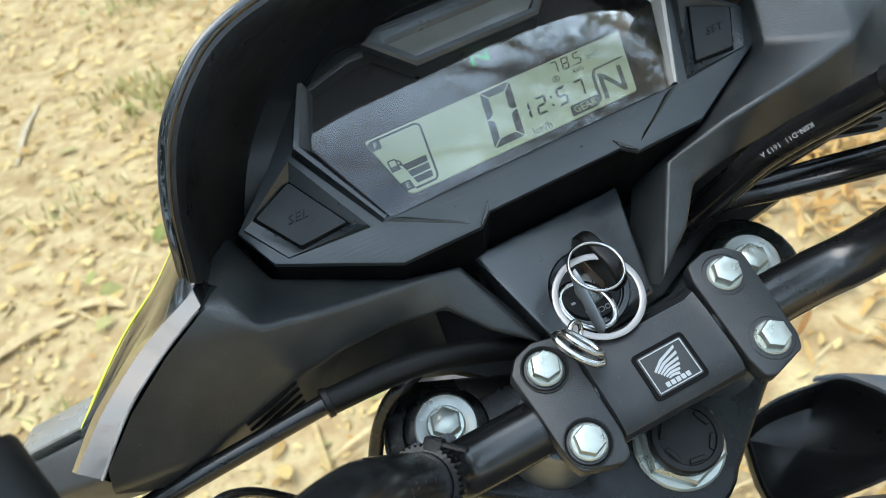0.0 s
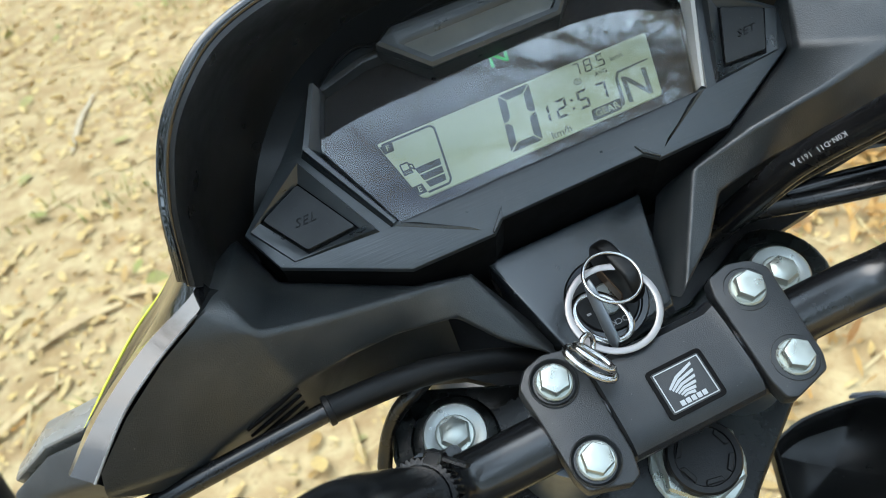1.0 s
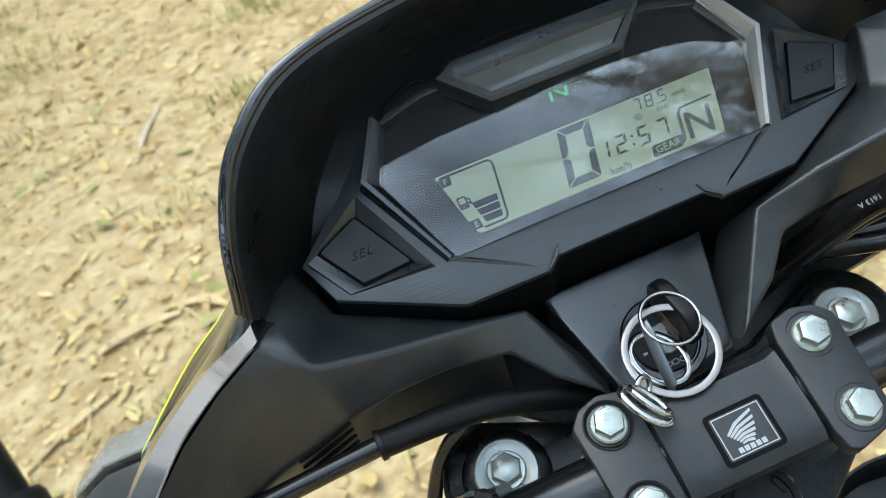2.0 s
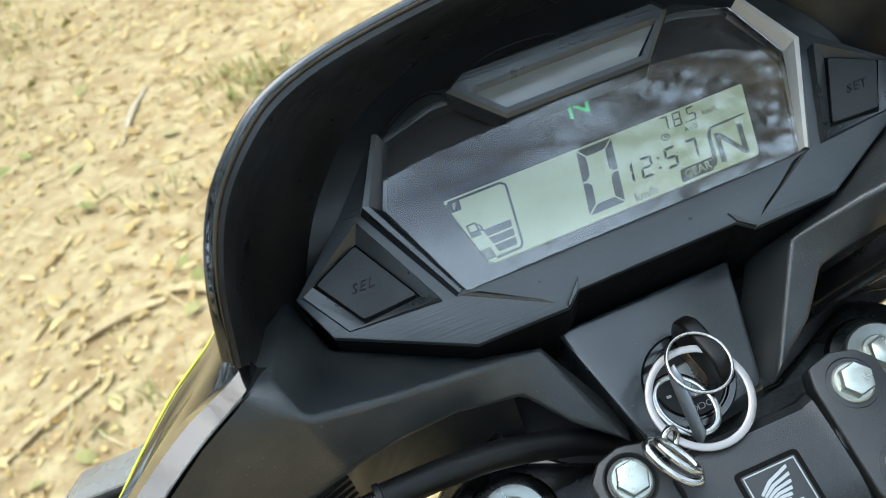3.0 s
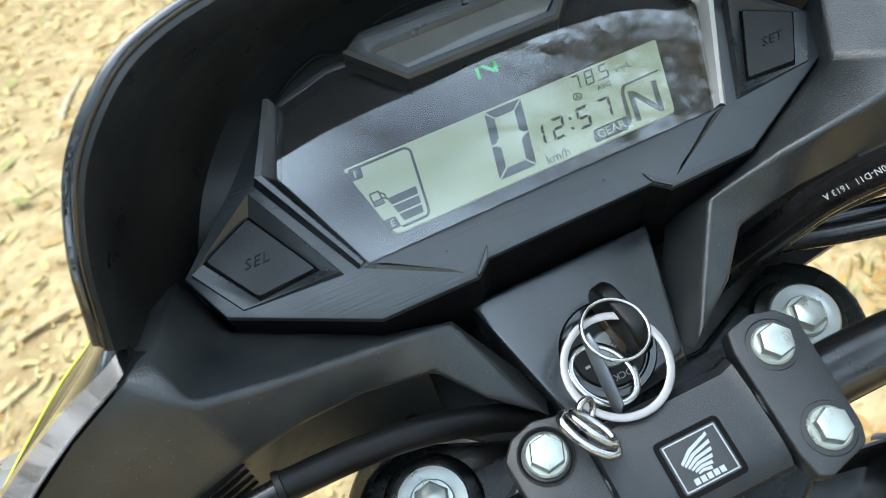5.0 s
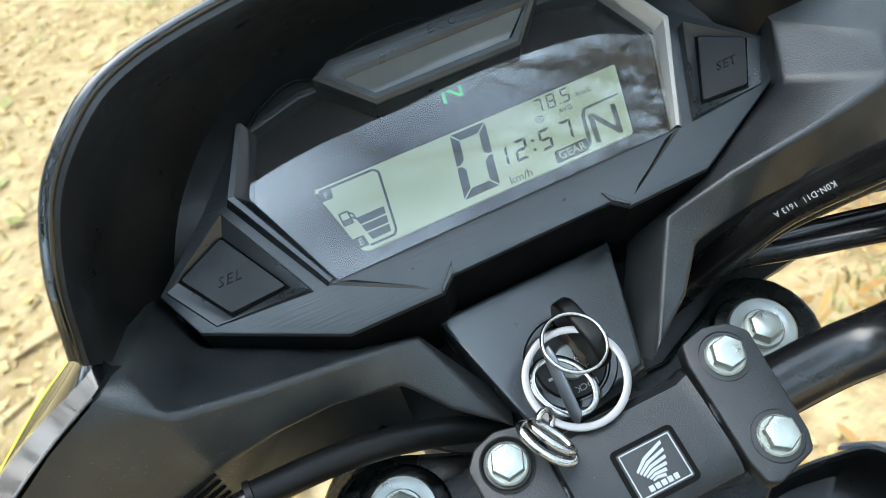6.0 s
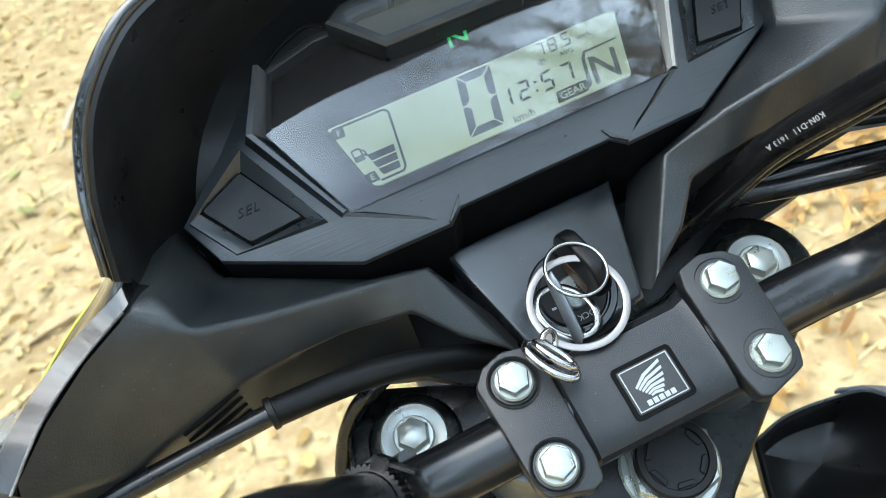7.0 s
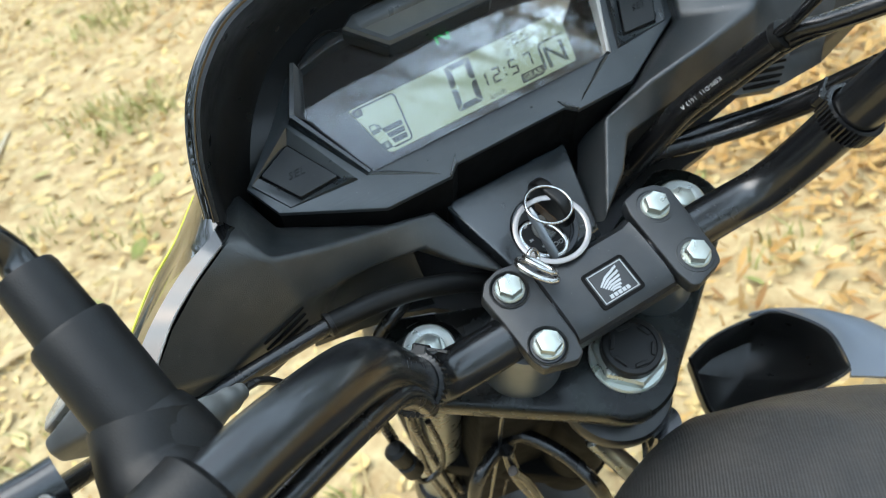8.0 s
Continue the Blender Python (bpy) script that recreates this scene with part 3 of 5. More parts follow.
def build_cluster():
    outer, inner = both_sides(OUTER), both_sides(LENS)
    # the plate between the outline and the lens opening, with walls on both edges
    bm = bmesh.new()
    loops = []
    for pts in (outer, inner):
        loops.append([bm.verts.new((x, y, 0)) for x, y in pts])
    edges = [bm.edges.new((lp[i], lp[(i + 1) % len(lp)])) for lp in loops for i in range(len(lp))]
    bmesh.ops.triangle_fill(bm, use_beauty=True, edges=edges, normal=(0, 0, 1))
    rim = []
    for lp, low in zip(loops, (-2.4, -14)):
        down = [bm.verts.new((w.co.x, w.co.y, low)) for w in lp]
        for i in range(len(lp)):
            k = (i + 1) % len(lp)
            bm.faces.new((lp[i], lp[k], down[k], down[i]))
            rim.append(bm.edges.get((lp[i], lp[k])))
    bmesh.ops.recalc_face_normals(bm, faces=bm.faces)
    bmesh.ops.bevel(bm, geom=rim, offset=0.9, segments=2, profile=0.5, affect="EDGES", clamp_overlap=True)
    for w in bm.verts:
        w.co = dash(*w.co)
    body = part("instrument_panel", bm, brushed, bike, "brushed black instrument housing with angular corners")

    wall = bmesh.new()
    rings = [[wall.verts.new(dash(x * k, y, h)) for x, y in outer] for k, h in ((0.998, -1.6), (0.995, -24), (1.09, -31), (1.09, -52))]
    for i in range(len(outer)):
        k = (i + 1) % len(outer)
        for a, b in zip(rings, rings[1:]):
            wall.faces.new((a[i], a[k], b[k], b[i]))
    part("panel_wall", wall, matt_black, body, "dark side wall of the instrument housing")

    # tray under the lens, with the display set in it
    part("panel_back", prism([(x * 0.985, 125 + (y - 125) * 0.985) for x, y in outer], -31, -26.2, shape=dash), matt_black, body)
    part("display_mask", prism(inner, -13.8, -5.3, shape=dash), display_mask, body, "dark mask round the display")
    lcd = round_outline([(-60, 130.6), (-54.4, 101.2), (54.6, 101.2), (62.8, 130.6)], [1.0, 3, 1.5, 1.0], 4)
    part("display", prism(lcd, -10.9, -4.6, 0.2, 1, shape=dash), display, body, "pale green liquid crystal display")
    FACE = -4.55

    def flat(name, outline, mat, label="", h=FACE):
        part(name, prism(outline, h, h + 0.12, shape=dash), mat, body, label)

    def strokes(name, lines, width, mat, label="", h=FACE):
        bm = bmesh.new()
        for (x0, y0), (x1, y1) in lines:
            d = Vector((x1 - x0, y1 - y0)).normalized() * width / 2
            prism([(x0 - d.y, y0 + d.x), (x0 + d.y, y0 - d.x), (x1 + d.y, y1 - d.x), (x1 - d.y, y1 + d.x)], h, h + 0.12, shape=dash, bm=bm)
        part(name, bm, mat, body, label)

    def digit(name, char, x, y, w, hgt, thick, mat, label="", lean=0.26):
        """A seven-segment figure with mitred ends, its lower left corner at x, y."""
        lit = {"0": "abcdef", "1": "bc", "2": "abged", "5": "afgcd", "7": "abc", "8": "abcdefg"}[char]
        g, t = 0.22 if hgt < 10 else 0.42, thick
        m = hgt / 2
        seg = {
            "a": [(g, hgt), (w - g, hgt), (w - t - g, hgt - t), (t + g, hgt - t)],
            "d": [(t + g, t), (w - t - g, t), (w - g, 0), (g, 0)],
            "b": [(w, hgt - g), (w, m + g), (w - t * 0.5, m + g), (w - t, m + t * 0.5 + g), (w - t, hgt - t - g)],
            "c": [(w, m - g), (w, g), (w - t, t + g), (w - t, m - t * 0.5 - g), (w - t * 0.5, m - g)],
            "f": [(0, hgt - g), (t, hgt - t - g), (t, m + t * 0.5 + g), (t * 0.5, m + g), (0, m + g)],
            "e": [(0, m - g), (t * 0.5, m - g), (t, m - t * 0.5 - g), (t, t + g), (0, g)],
            "g": [(t * 0.5 + g, m), (t + g, m + t / 2), (w - t - g, m + t / 2), (w - t * 0.5 - g, m), (w - t - g, m - t / 2), (t + g, m - t / 2)],
        }
        bm = bmesh.new()
        for k in lit:
            prism([(x + u + lean * q, y + q) for u, q in seg[k]], FACE, FACE + 0.13, shape=dash, bm=bm)
        part(name, bm, mat, body, label)

    digit("speed_digit", "0", -14.2, 103.9, 14.2, 25.6, 3.2, segment, "large dark speed figure zero")
    digit("clock_digit", "1", 3.4, 109.3, 3.6, 8.0, 1.05, segment)
    digit("clock_digit", "2", 9.9, 109.2, 5.0, 8.2, 1.05, segment)
    strokes("clock_colon", [((17.5, 111.0), (18.5, 111.0)), ((18.4, 114.8), (19.4, 114.8))], 1.0, segment)
    digit("clock_digit", "5", 20.0, 109.0, 5.0, 8.4, 1.05, segment)
    digit("clock_digit", "7", 28.6, 109.0, 5.0, 8.2, 1.05, segment)
    digit("average_digit", "7", 25.2, 123.8, 3.2, 5.8, 0.62, segment)
    digit("average_digit", "8", 30.4, 123.8, 3.5, 5.8, 0.62, segment)
    strokes("average_point", [((35.4, 124.1), (35.9, 124.1))], 0.6, segment)
    digit("average_digit", "5", 36.4, 123.8, 3.5, 5.8, 0.62, segment)
    part("average_unit", lettering("km/L", 3.3, (46.0, 125.2, FACE), 0, 0.06, 0.1, dash), segment_mid, body)
    part("average_label", lettering("AVG", 2.9, (36.2, 121.3, FACE), 0, 0.06, 0.1, dash), segment, body)
    part("trip_label", lettering("A", 2.4, (25.3, 121.4, FACE), 0, 0.06, 0.1, dash), segment, body)
    ring_pts = [(25.4 + 1.6 * math.cos(a), 121.5 + 1.35 * math.sin(a)) for a in np.linspace(0, 2 * math.pi, 13)]
    strokes("trip_ring", list(zip(ring_pts, ring_pts[1:])), 0.3, segment)
    part("speed_unit", lettering("km/h", 4.6, (8.2, 103.5, FACE), 0, 0.08, 0.15, dash), segment, body)
    gear = round_outline([(22.6, 102.2), (36.0, 102.2), (37.6, 107.2), (24.0, 107.2)], 0.9, 3)
    flat("gear_plate", gear, segment, "dark lozenge behind the gear word")
    part("gear_word", lettering("GEAR", 4.5, (30.1, 104.6, FACE + 0.2), 0, 0.06, 0.1, dash), display, body)
    flat("gear_frame", [(36.2, 103.4), (37.6, 103.4), (38.8, 105.0), (41.4, 115.6), (43.0, 117.8), (57.4, 118.3), (57.4, 119.0), (42.4, 118.8), (40.2, 116.2), (37.4, 106.2)], segment_mid, "angled line round the gear letter")
    strokes("gear_letter", [((40.9, 103.4), (43.6, 115.4)), ((44.2, 114.4), (50.2, 104.6)), ((50.4, 103.4), (53.4, 115.6))], 2.0, segment_mid, "gear position letter N")

    # fuel gauge
    strokes("gauge_frame", [((-58.6, 129.2), (-38.2, 129.2)), ((-38.2, 129.2), (-36.6, 127.6)), ((-36.6, 127.6), (-40.6, 104.4)), ((-40.6, 104.4), (-42.0, 102.8)), ((-42.0, 102.8), (-51.0, 102.8))], 0.9, segment, "outline of the fuel gauge")
    for k in range(3):
        y, r = 104.6 + 3.5 * k, -42.4 + 0.6 * k
        flat("gauge_bar", [(-49.4 - 0.7 * k, y), (r, y), (r + 0.5, y + 2.8), (-50.0 - 0.7 * k, y + 2.8)], segment)
    flat("gauge_plate", [(-55.0, 103.2), (-51.2, 103.2), (-51.7, 107.4), (-55.9, 107.4)], segment)
    part("gauge_letter", lettering("E", 3.6, (-53.5, 105.2, FACE + 0.2), 0, 0.04, 0.1, dash), display, body)
    flat("gauge_plate", [(-59.0, 125.0), (-55.0, 125.0), (-54.3, 128.8), (-59.7, 128.8)], segment)
    part("gauge_letter", lettering("F", 3.6, (-57.0, 126.9, FACE + 0.2), 0, 0.04, 0.1, dash), display, body)
    pump = [((-56.4, 113.4), (-52.4, 113.4)), ((-56.0, 113.8), (-56.0, 118.2)), ((-52.8, 113.8), (-52.8, 118.2)), ((-56.0, 118.2), (-52.8, 118.2)), ((-55.8, 115.0), (-53.0, 115.0)), ((-55.8, 114.2), (-53.0, 114.2)), ((-52.8, 117.4), (-51.4, 116.4)), ((-51.4, 116.4), (-51.4, 114.2)), ((-51.4, 114.2), (-52.4, 115.4))]
    strokes("pump_sign", pump, 0.6, segment, "small fuel pump sign")

    # lit neutral lamp behind the mask
    strokes("neutral_lamp", [((-2.6, 142.8), (-1.4, 149.2)), ((-1.0, 148.8), (4.0, 143.6)), ((4.2, 143.2), (5.6, 149.4))], 1.25, lamp_green, "lit green neutral lamp", h=-5.2)

    # clear lens
    clear_part = both_sides(LENS[:4] + [(-50, 163.4), (-44.4, 163.4), (-28.2, 146.8)])
    pane = part("lens", prism(clear_part, 0.0, 0.15, 0.0, shape=lambda x, y, h: dash(x, y, h - 0.8 + 0.06 * (y - 94) + 1.4 * (1 - (x / 84) ** 2))), glass, body, "clear plastic lens with reflections")
    pane.visible_shadow = False

    # trims that frame the lens: silver one side, the other coloured dark for its reflection
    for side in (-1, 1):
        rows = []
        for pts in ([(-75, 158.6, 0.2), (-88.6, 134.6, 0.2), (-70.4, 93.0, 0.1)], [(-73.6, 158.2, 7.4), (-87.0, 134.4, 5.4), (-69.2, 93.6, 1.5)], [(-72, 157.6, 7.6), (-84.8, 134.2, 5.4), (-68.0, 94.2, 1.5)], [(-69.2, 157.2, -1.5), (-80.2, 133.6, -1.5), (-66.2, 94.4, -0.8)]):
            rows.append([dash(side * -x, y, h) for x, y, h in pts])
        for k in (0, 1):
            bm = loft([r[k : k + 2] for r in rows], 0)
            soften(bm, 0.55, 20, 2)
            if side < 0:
                part("lens_trim", bm, satin if k else shaded_trim, body, "lens trim coloured dark for what it reflects")
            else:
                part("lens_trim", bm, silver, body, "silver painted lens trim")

    # raised wedge from the lens corner to the small fin on the lower edge
    for q in (-1, 1):
        bm = bmesh.new()
        a, b, c, d, e = (bm.verts.new(dash(q * x, y, h)) for x, y, h in ((69.8, 93.4, 0.0), (62.0, 91.6, 0.0), (40.4, 76.8, 0.0), (66.0, 92.4, 1.3), (44, 80, 0.15)))
        for f in ((a, d, e, c), (d, b, c, e), (a, b, d)):
            bm.faces.new(f if q < 0 else f[::-1])
        part("panel_crease", bm, satin, body, "raised crease running from the lens corner")
        part("panel_fin", prism([(q * 29.6, 82.6), (q * 31.4, 78.4), (q * 36.8, 73.8), (q * 37.4, 74.2)][:: q], -4, 1.1, 0.15, 1, shape=dash), satin, body, "small fin on the lower edge")

    # button pods: a peaked hood over two sides, sloping into the panel at the foot
    for q, word in ((-1, "SEL"), (1, "SET")):
        o = [(90.6, 131.6, -0.6), (118.2, 113.6, -0.6), (108.2, 95.8, -0.6), (74.8, 93.4, -0.6)]
        p = [(91.0, 130.2, 5.2), (117.2, 113.8, 0.9), (107.6, 96.2, 0.5), (76.2, 94.0, 2.4)]
        i = [(94.2, 124.8, 0.9), (113.0, 115.8, 0.8), (102.0, 96.5, 0.6), (81.4, 97.9, 0.8)]
        w = [(94.3, 124.6, 0.25), (112.8, 115.7, 0.25), (101.95, 96.6, 0.25), (81.7, 98.0, 0.25)]
        rows = [[dash(q * x, y, h) for x, y, h in pts] for pts in (o, p, i, w)]
        bm = grid_sheet(rows[:3])
        soften(bm, 0.5, 18, 2)
        part("button_frame", bm, pod_satin, body, "raised peaked frame round the button")
        # well split off in near black: the gap's shade is put into its colour
        well = grid_sheet(rows[2:])
        well.faces.new(well.verts[:][-4:])
        part("button_well", well, matt_black, body)
        face = [(q * x, y) for x, y in [(94.7, 123.8), (111.8, 115.5), (101.8, 97.5), (82.4, 98.6)]]
        cap = prism(round_outline(face, 1.2, 3), -2.9, 2.2, 1.9, 1, shape=dash)
        button = part("button", cap, button_rubber, body, "black rubber push button")
        part("button_word", lettering(word, 5.0, (q * 98.2, 108.8, 2.2), 0, 0.35, 0.45, dash, 1.2), mark_grey, button)

    # economy lamp bar at the head of the lens: bevelled top face, dark ledge, slanted window
    bar = [(-43.4, 163.8), (-27.2, 146.9), (30.4, 147.2), (46.0, 164.0), (42.0, 169.0), (-36, 169.0)]
    top = [(-41.6, 163.6), (-26.8, 148.0), (29.8, 148.3), (43.8, 163.6), (40.6, 167.4), (-35.4, 167.4)]
    ledge = [(-36.0, 161.0), (-25.8, 150.0), (28.4, 150.2), (40.0, 161.0), (39.2, 161.8), (-35.0, 161.8)]
    win = [(-34.2, 159.0), (-25.4, 150.8), (27.4, 151.0), (38.0, 160.2), (37.4, 160.6), (-32.6, 160.0)]
    bm = grid_sheet([[dash(x, y, h + 0.14 * (y - 150)) for x, y in pts] for pts, h in ((bar, -4), (bar, 5.2), (top, 6.4), (ledge, 6.4), (win, 4.4))])
    soften(bm, 0.45, 20, 2)
    lamp_bar = part("economy_lamp", bm, brushed, body, "angular black economy lamp bar")
    part("lamp_window", prism(win, 3.4, 4.8, shape=lambda x, y, h: dash(x, y, h + 0.14 * (y - 150))), lamp_grey_pane, lamp_bar, "unlit lamp window, its pale reflection put into the grey")
    part("economy_word", lettering("ECO", 5.0, (7, 164.6, 0), 0, 0.2, 0.2, lambda x, y, h: dash(x, y, h + 6.4 + 0.14 * (y - 150)), 1.45), brushed, lamp_bar)
    return body


# window grey and mottling stand in for the sky and leaves it would mirror
lamp_grey_pane = worn(material("lamp window with reflection in its grey", (0.2, 0.2, 0.2), coat=1.0), (0.17, 0.175, 0.165), amount=0.3, grain=400, grain_strength=0.12, rough=(0.05, 0.12), stretch=(1, 0.1, 1))
build_cluster()


# hood and cowl ------------------------------------------------------
RIM = [(-139.5, 82.2, 51), (-133.5, 98.4, 69.7), (-123.5, 112.6, 85.5), (-109.7, 122.8, 95.7), (-96, 129.5, 100.4), (-75.5, 135.7, 100.8), (-40, 141.4, 100), (0, 143.5, 99.5),
       (43, 146.5, 95), (84, 146, 90.5), (109, 142.5, 87), (124.5, 136, 81), (141.5, 137, 68), (155, 133, 50), (163, 125, 34)]
BASE = [(-121, 97, -36), (-124, 113, -26), (-109, 138, -8), (-93, 158.5, -4), (-79, 171, -3), (-61, 181.7, -3), (-38, 189, -3), (0, 192, -3)]
SHELF = [(-112, 97, -38), (-116, 113, -28), (-99, 134, -8), (-78.5, 156, -3.4), (-69.5, 161.0, -2.6), (-54, 169, -2.6), (-40, 168, -2.6), (0, 168, -2.6)]


def whole(curve):
    return curve + [(-x, y, z) for x, y, z in curve[-2::-1]]


def shifted(curve, k, dx, dy, dz):
    """Points moved out from the middle, on and up."""
    return [(x * (1 + dx), y + dy * (1 - k * abs(x) / 150), z + dz) for x, y, z in curve]


def build_hood():
    base, rim = [dash(*p) for p in whole(BASE)], RIM
    mid = [(0.45 * a[0] + 0.55 * b[0] * 1.03, 0.45 * a[1] + 0.55 * b[1] + 9, 0.5 * a[2] + 0.5 * b[2] - 6) for a, b in zip(base, rim)]
    inner = loft([base, mid, rim], 5, 5)
    hood = part("hood", shell(inner, 1.6), hood_black, bike, "deep satin black hood round the instruments", 60)
    # flat shelf between the instruments and the hood, with two shallow outlined pockets
    shelf = part("hood_shelf", shell(loft([[dash(*p) for p in whole(SHELF)], base], 4, 2), 1.2), satin_shelf, hood, "dark satin shelf behind the instruments", 60)
    for lip in (((-28.2, 169), (-28.2, 174.6), (-24, 176.8), (-12.2, 178.4), (1, 177.6), (5.6, 175.6), (5.8, 169)), ((20, 169), (21.8, 172.8), (27, 173.6), (34, 171.6), (38.2, 169.2))):
        part("shelf_pocket", prism(list(lip)[::-1], -3.4, -1.1, 0.2, 1, shape=dash), hood_black, shelf, "shallow black pocket")
        part("pocket_rim", tube([dash(*p, -1.1) for p in lip], 0.55, 8, 5), satin_shelf, shelf)
    hook = ((-70, 160.5), (-63.3, 165.6), (-55, 169.9), (-48.5, 171.0), (-43.6, 168.4))
    part("lens_hook", tube([dash(*p, 0.2) for p in hook], 0.7, 8, 5), satin_shelf, shelf)
    lip = shifted(RIM, 0, 0.002, 0.4, 1.1)
    out0 = shifted(RIM, 0, 0.010, 1.6, 1.9)
    out1 = shifted(RIM, 0.2, 0.024, 4.4, 0.2)
    out2 = shifted(RIM, 0.5, -0.005, 20, -14)
    out3 = shifted(RIM, 0.6, -0.06, 60, -55)
    out4 = shifted(RIM, 0.6, -0.12, 90, -115)
    skin = loft([RIM, lip, out0, out1, out2, out3, out4], 5, 3)
    part("hood_skin", shell(skin, 1.2), gloss_lip, hood, "gloss black outer skin of the hood", 60)


build_hood()

COWL = dict(
    a=(-132, 79, 42), w=(-141, 74, 45), v=(-128, 64, 37), bl=(-123, 113, 12), b2=(-116, 94.5, 5), b1=(-70, 74.5, -6), pt=(-48, 69, -7), pb=(-31, 30, -26),
    r1=(-104, 65.5, 21), r2=(-76, 68, 5), c1=(-123, 51, 14), c2=(-104, 57, 0), c3=(-84, 59.5, -8), c4=(-60, 57, -13), c5=(-48, 43, -19),
    l1=(-147, 46, 9), l2=(-165, 41, 8), tip=(-188, 36, 34), s3=(-186, 42, 39), s2=(-173, 54, 42), s1=(-157, 65, 44.5),
    m3=(-122, 122, -18), m2=(-116, 104, -22), m1=(-70, 84, -30), m0=(-46, 78, -34), q=(-24, 44, -48),
    k1=(-124, 47, -14), k2=(-104, 66, -22), k3=(-84, 74, -32), k4=(-60, 72, -38), k5=(-44, 56, -44), k6=(-26, 42, -50),
    n1=(-110, 60, -66), n2=(-104, 61, -70), n3=(-84, 58, -70), n4=(-60, 50, -70), u1=(-148, 42, -18), u2=(-168, 38, -8), u3=(-190, 40, 18), re=(-141, 88, 38),
)
COWL_FACES = ["a bl b2 v", "v b2 r1", "b2 b1 r2 r1", "b1 pt r2", "v r1 c2 c1", "r1 r2 c3 c2", "r2 pt c4 c3", "pt pb c5 c4", "w a v", "w v c1 l1 s1", "s1 l1 l2 s2", "s2 l2 tip s3",
              "bl m3 m2 b2", "b2 m2 m1 b1", "b1 m1 m0 pt", "pt m0 q pb", "c1 c2 k2 k1", "c2 c3 k3 k2", "c3 c4 k4 k3", "c4 c5 k5 k4", "c5 pb k6 k5", "l1 c1 k1 u1", "l2 l1 u1 u2", "tip l2 u2 u3", "re bl a", "re a w", "k1 k2 n2 n1", "k2 k3 n3 n2", "k3 k4 n4 n3"]
COWL_RIDGES = ["a v r1 r2 pt pb", "v b2", "w v", "c2 k2", "c3 k3", "c4 k4", "c1 c2 c3 c4 c5 pb", "l2 l1 c1", "tip l2", "bl b2 b1 pt", "bl a", "v c1"]


def build_cowl(side):
    points = dict(COWL)
    if side > 0:
        points.update(pt=(-54.5, 70.5, -10), pb=(-26, 28, -23), b1=(-74, 77, -8), r2=(-79.5, 69.6, 4), v=(-146.4, 72.6, 16.5), a=(-147, 89.2, 22), w=(-167, 88, 18), r1=(-110.5, 69.6, 11),
                      re=(-170, 112, 24), bl=(-122.6, 114.4, 14), m3=(-129, 125, -18), c1=(-139.4, 58.7, -8), c2=(-112.8, 62, -14), c3=(-88, 62, -16), l1=(-158, 51, -6), s1=(-185, 78, 16))
    bm = facets(points, COWL_FACES, COWL_RIDGES, 2.6, 4)
    if side > 0:
        mirrored(bm)
    word = "grained black plastic cowl panel, faceted, with light dust"
    body = part("cowl_panel", bm, plastic, bike, word, 40)

    # the flank stands further out and lower on the far side
    out = Vector((-26, 14, -27)) if side > 0 else Vector()

    def moved(pts):
        return [Vector(p) + out for p in pts]

    def put(name, bm, mat, label="", sharp=32):
        return part(name, mirrored(bm) if side > 0 else bm, mat, body, label, sharp)

    # gloss strip down the flank
    strip_in = [(-135, 83, 43), (-141.5, 75, 46), (-157.5, 66, 45.4), (-173.5, 55, 43), (-188.5, 40, 39)]
    strip_out = [(-137.5, 88, 42.5), (-143.2, 82.2, 43.6), (-161.2, 73.2, 43.4), (-180.4, 59.6, 41.6), (-195.4, 46.0, 38)]
    strip_low = [(-138, 96, 30), (-145, 89, 31), (-166, 81, 29), (-186, 67, 28), (-200, 52, 26)]
    strip_under = [(-130, 86, 28), (-137, 78, 30), (-153, 64, 30), (-169, 50, 28), (-185, 38, 26)]
    put("gloss_strip", shell(loft([moved(c) for c in (strip_under, strip_in, strip_out, strip_low)], 8), 1.0), gloss, "gloss black strip along the cowl edge", 32)
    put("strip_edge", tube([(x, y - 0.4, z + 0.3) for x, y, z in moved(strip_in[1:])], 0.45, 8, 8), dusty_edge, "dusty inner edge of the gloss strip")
    # outer flank below the strip
    f1 = [(-132, 122, 24), (-140, 112, 22), (-160, 106, 4), (-178, 92, 2), (-200, 64, 8)]
    f2 = [(-118, 162, -4), (-130, 150, -8), (-158, 128, -18), (-176, 110, -14), (-199, 80, -4)]
    f3 = [(-105, 180, -70), (-120, 170, -70), (-150, 150, -70), (-168, 134, -66), (-190, 104, -54)]
    put("flank", shell(loft([moved(c) for c in (strip_low, f1, f2, f3)], 5, 3), 1.2), gloss, "gloss black flank of the headlamp cowl", 50)
    put("pinstripe", tube(moved([(-141, 141, -11), (-159, 127, -17.5), (-176.5, 110.5, -13.5), (-190.5, 92, -7.5), (-200.5, 76, -1.5)]), 0.6, 8, 6), yellow, "thin yellow pinstripe")
    # dark vent slots under the edge
    c1, k1, l1, u1 = (Vector(COWL[k]) for k in ("c1", "k1", "l1", "u1"))
    for k in range(5):
        f = 0.10 + 0.19 * k
        p, q = c1.lerp(k1, f), l1.lerp(u1, f)
        put("vent_slot", tube([p + (q - p) * 0.05, p.lerp(q, 0.5), p + (q - p) * 0.95], lambda t: 0.4 + 0.8 * math.sin(math.pi * min(0.94, max(0.06, t))) ** 0.5, 10, 4), matt_black)
    return body


for side in (-1, 1):
    build_cowl(side)

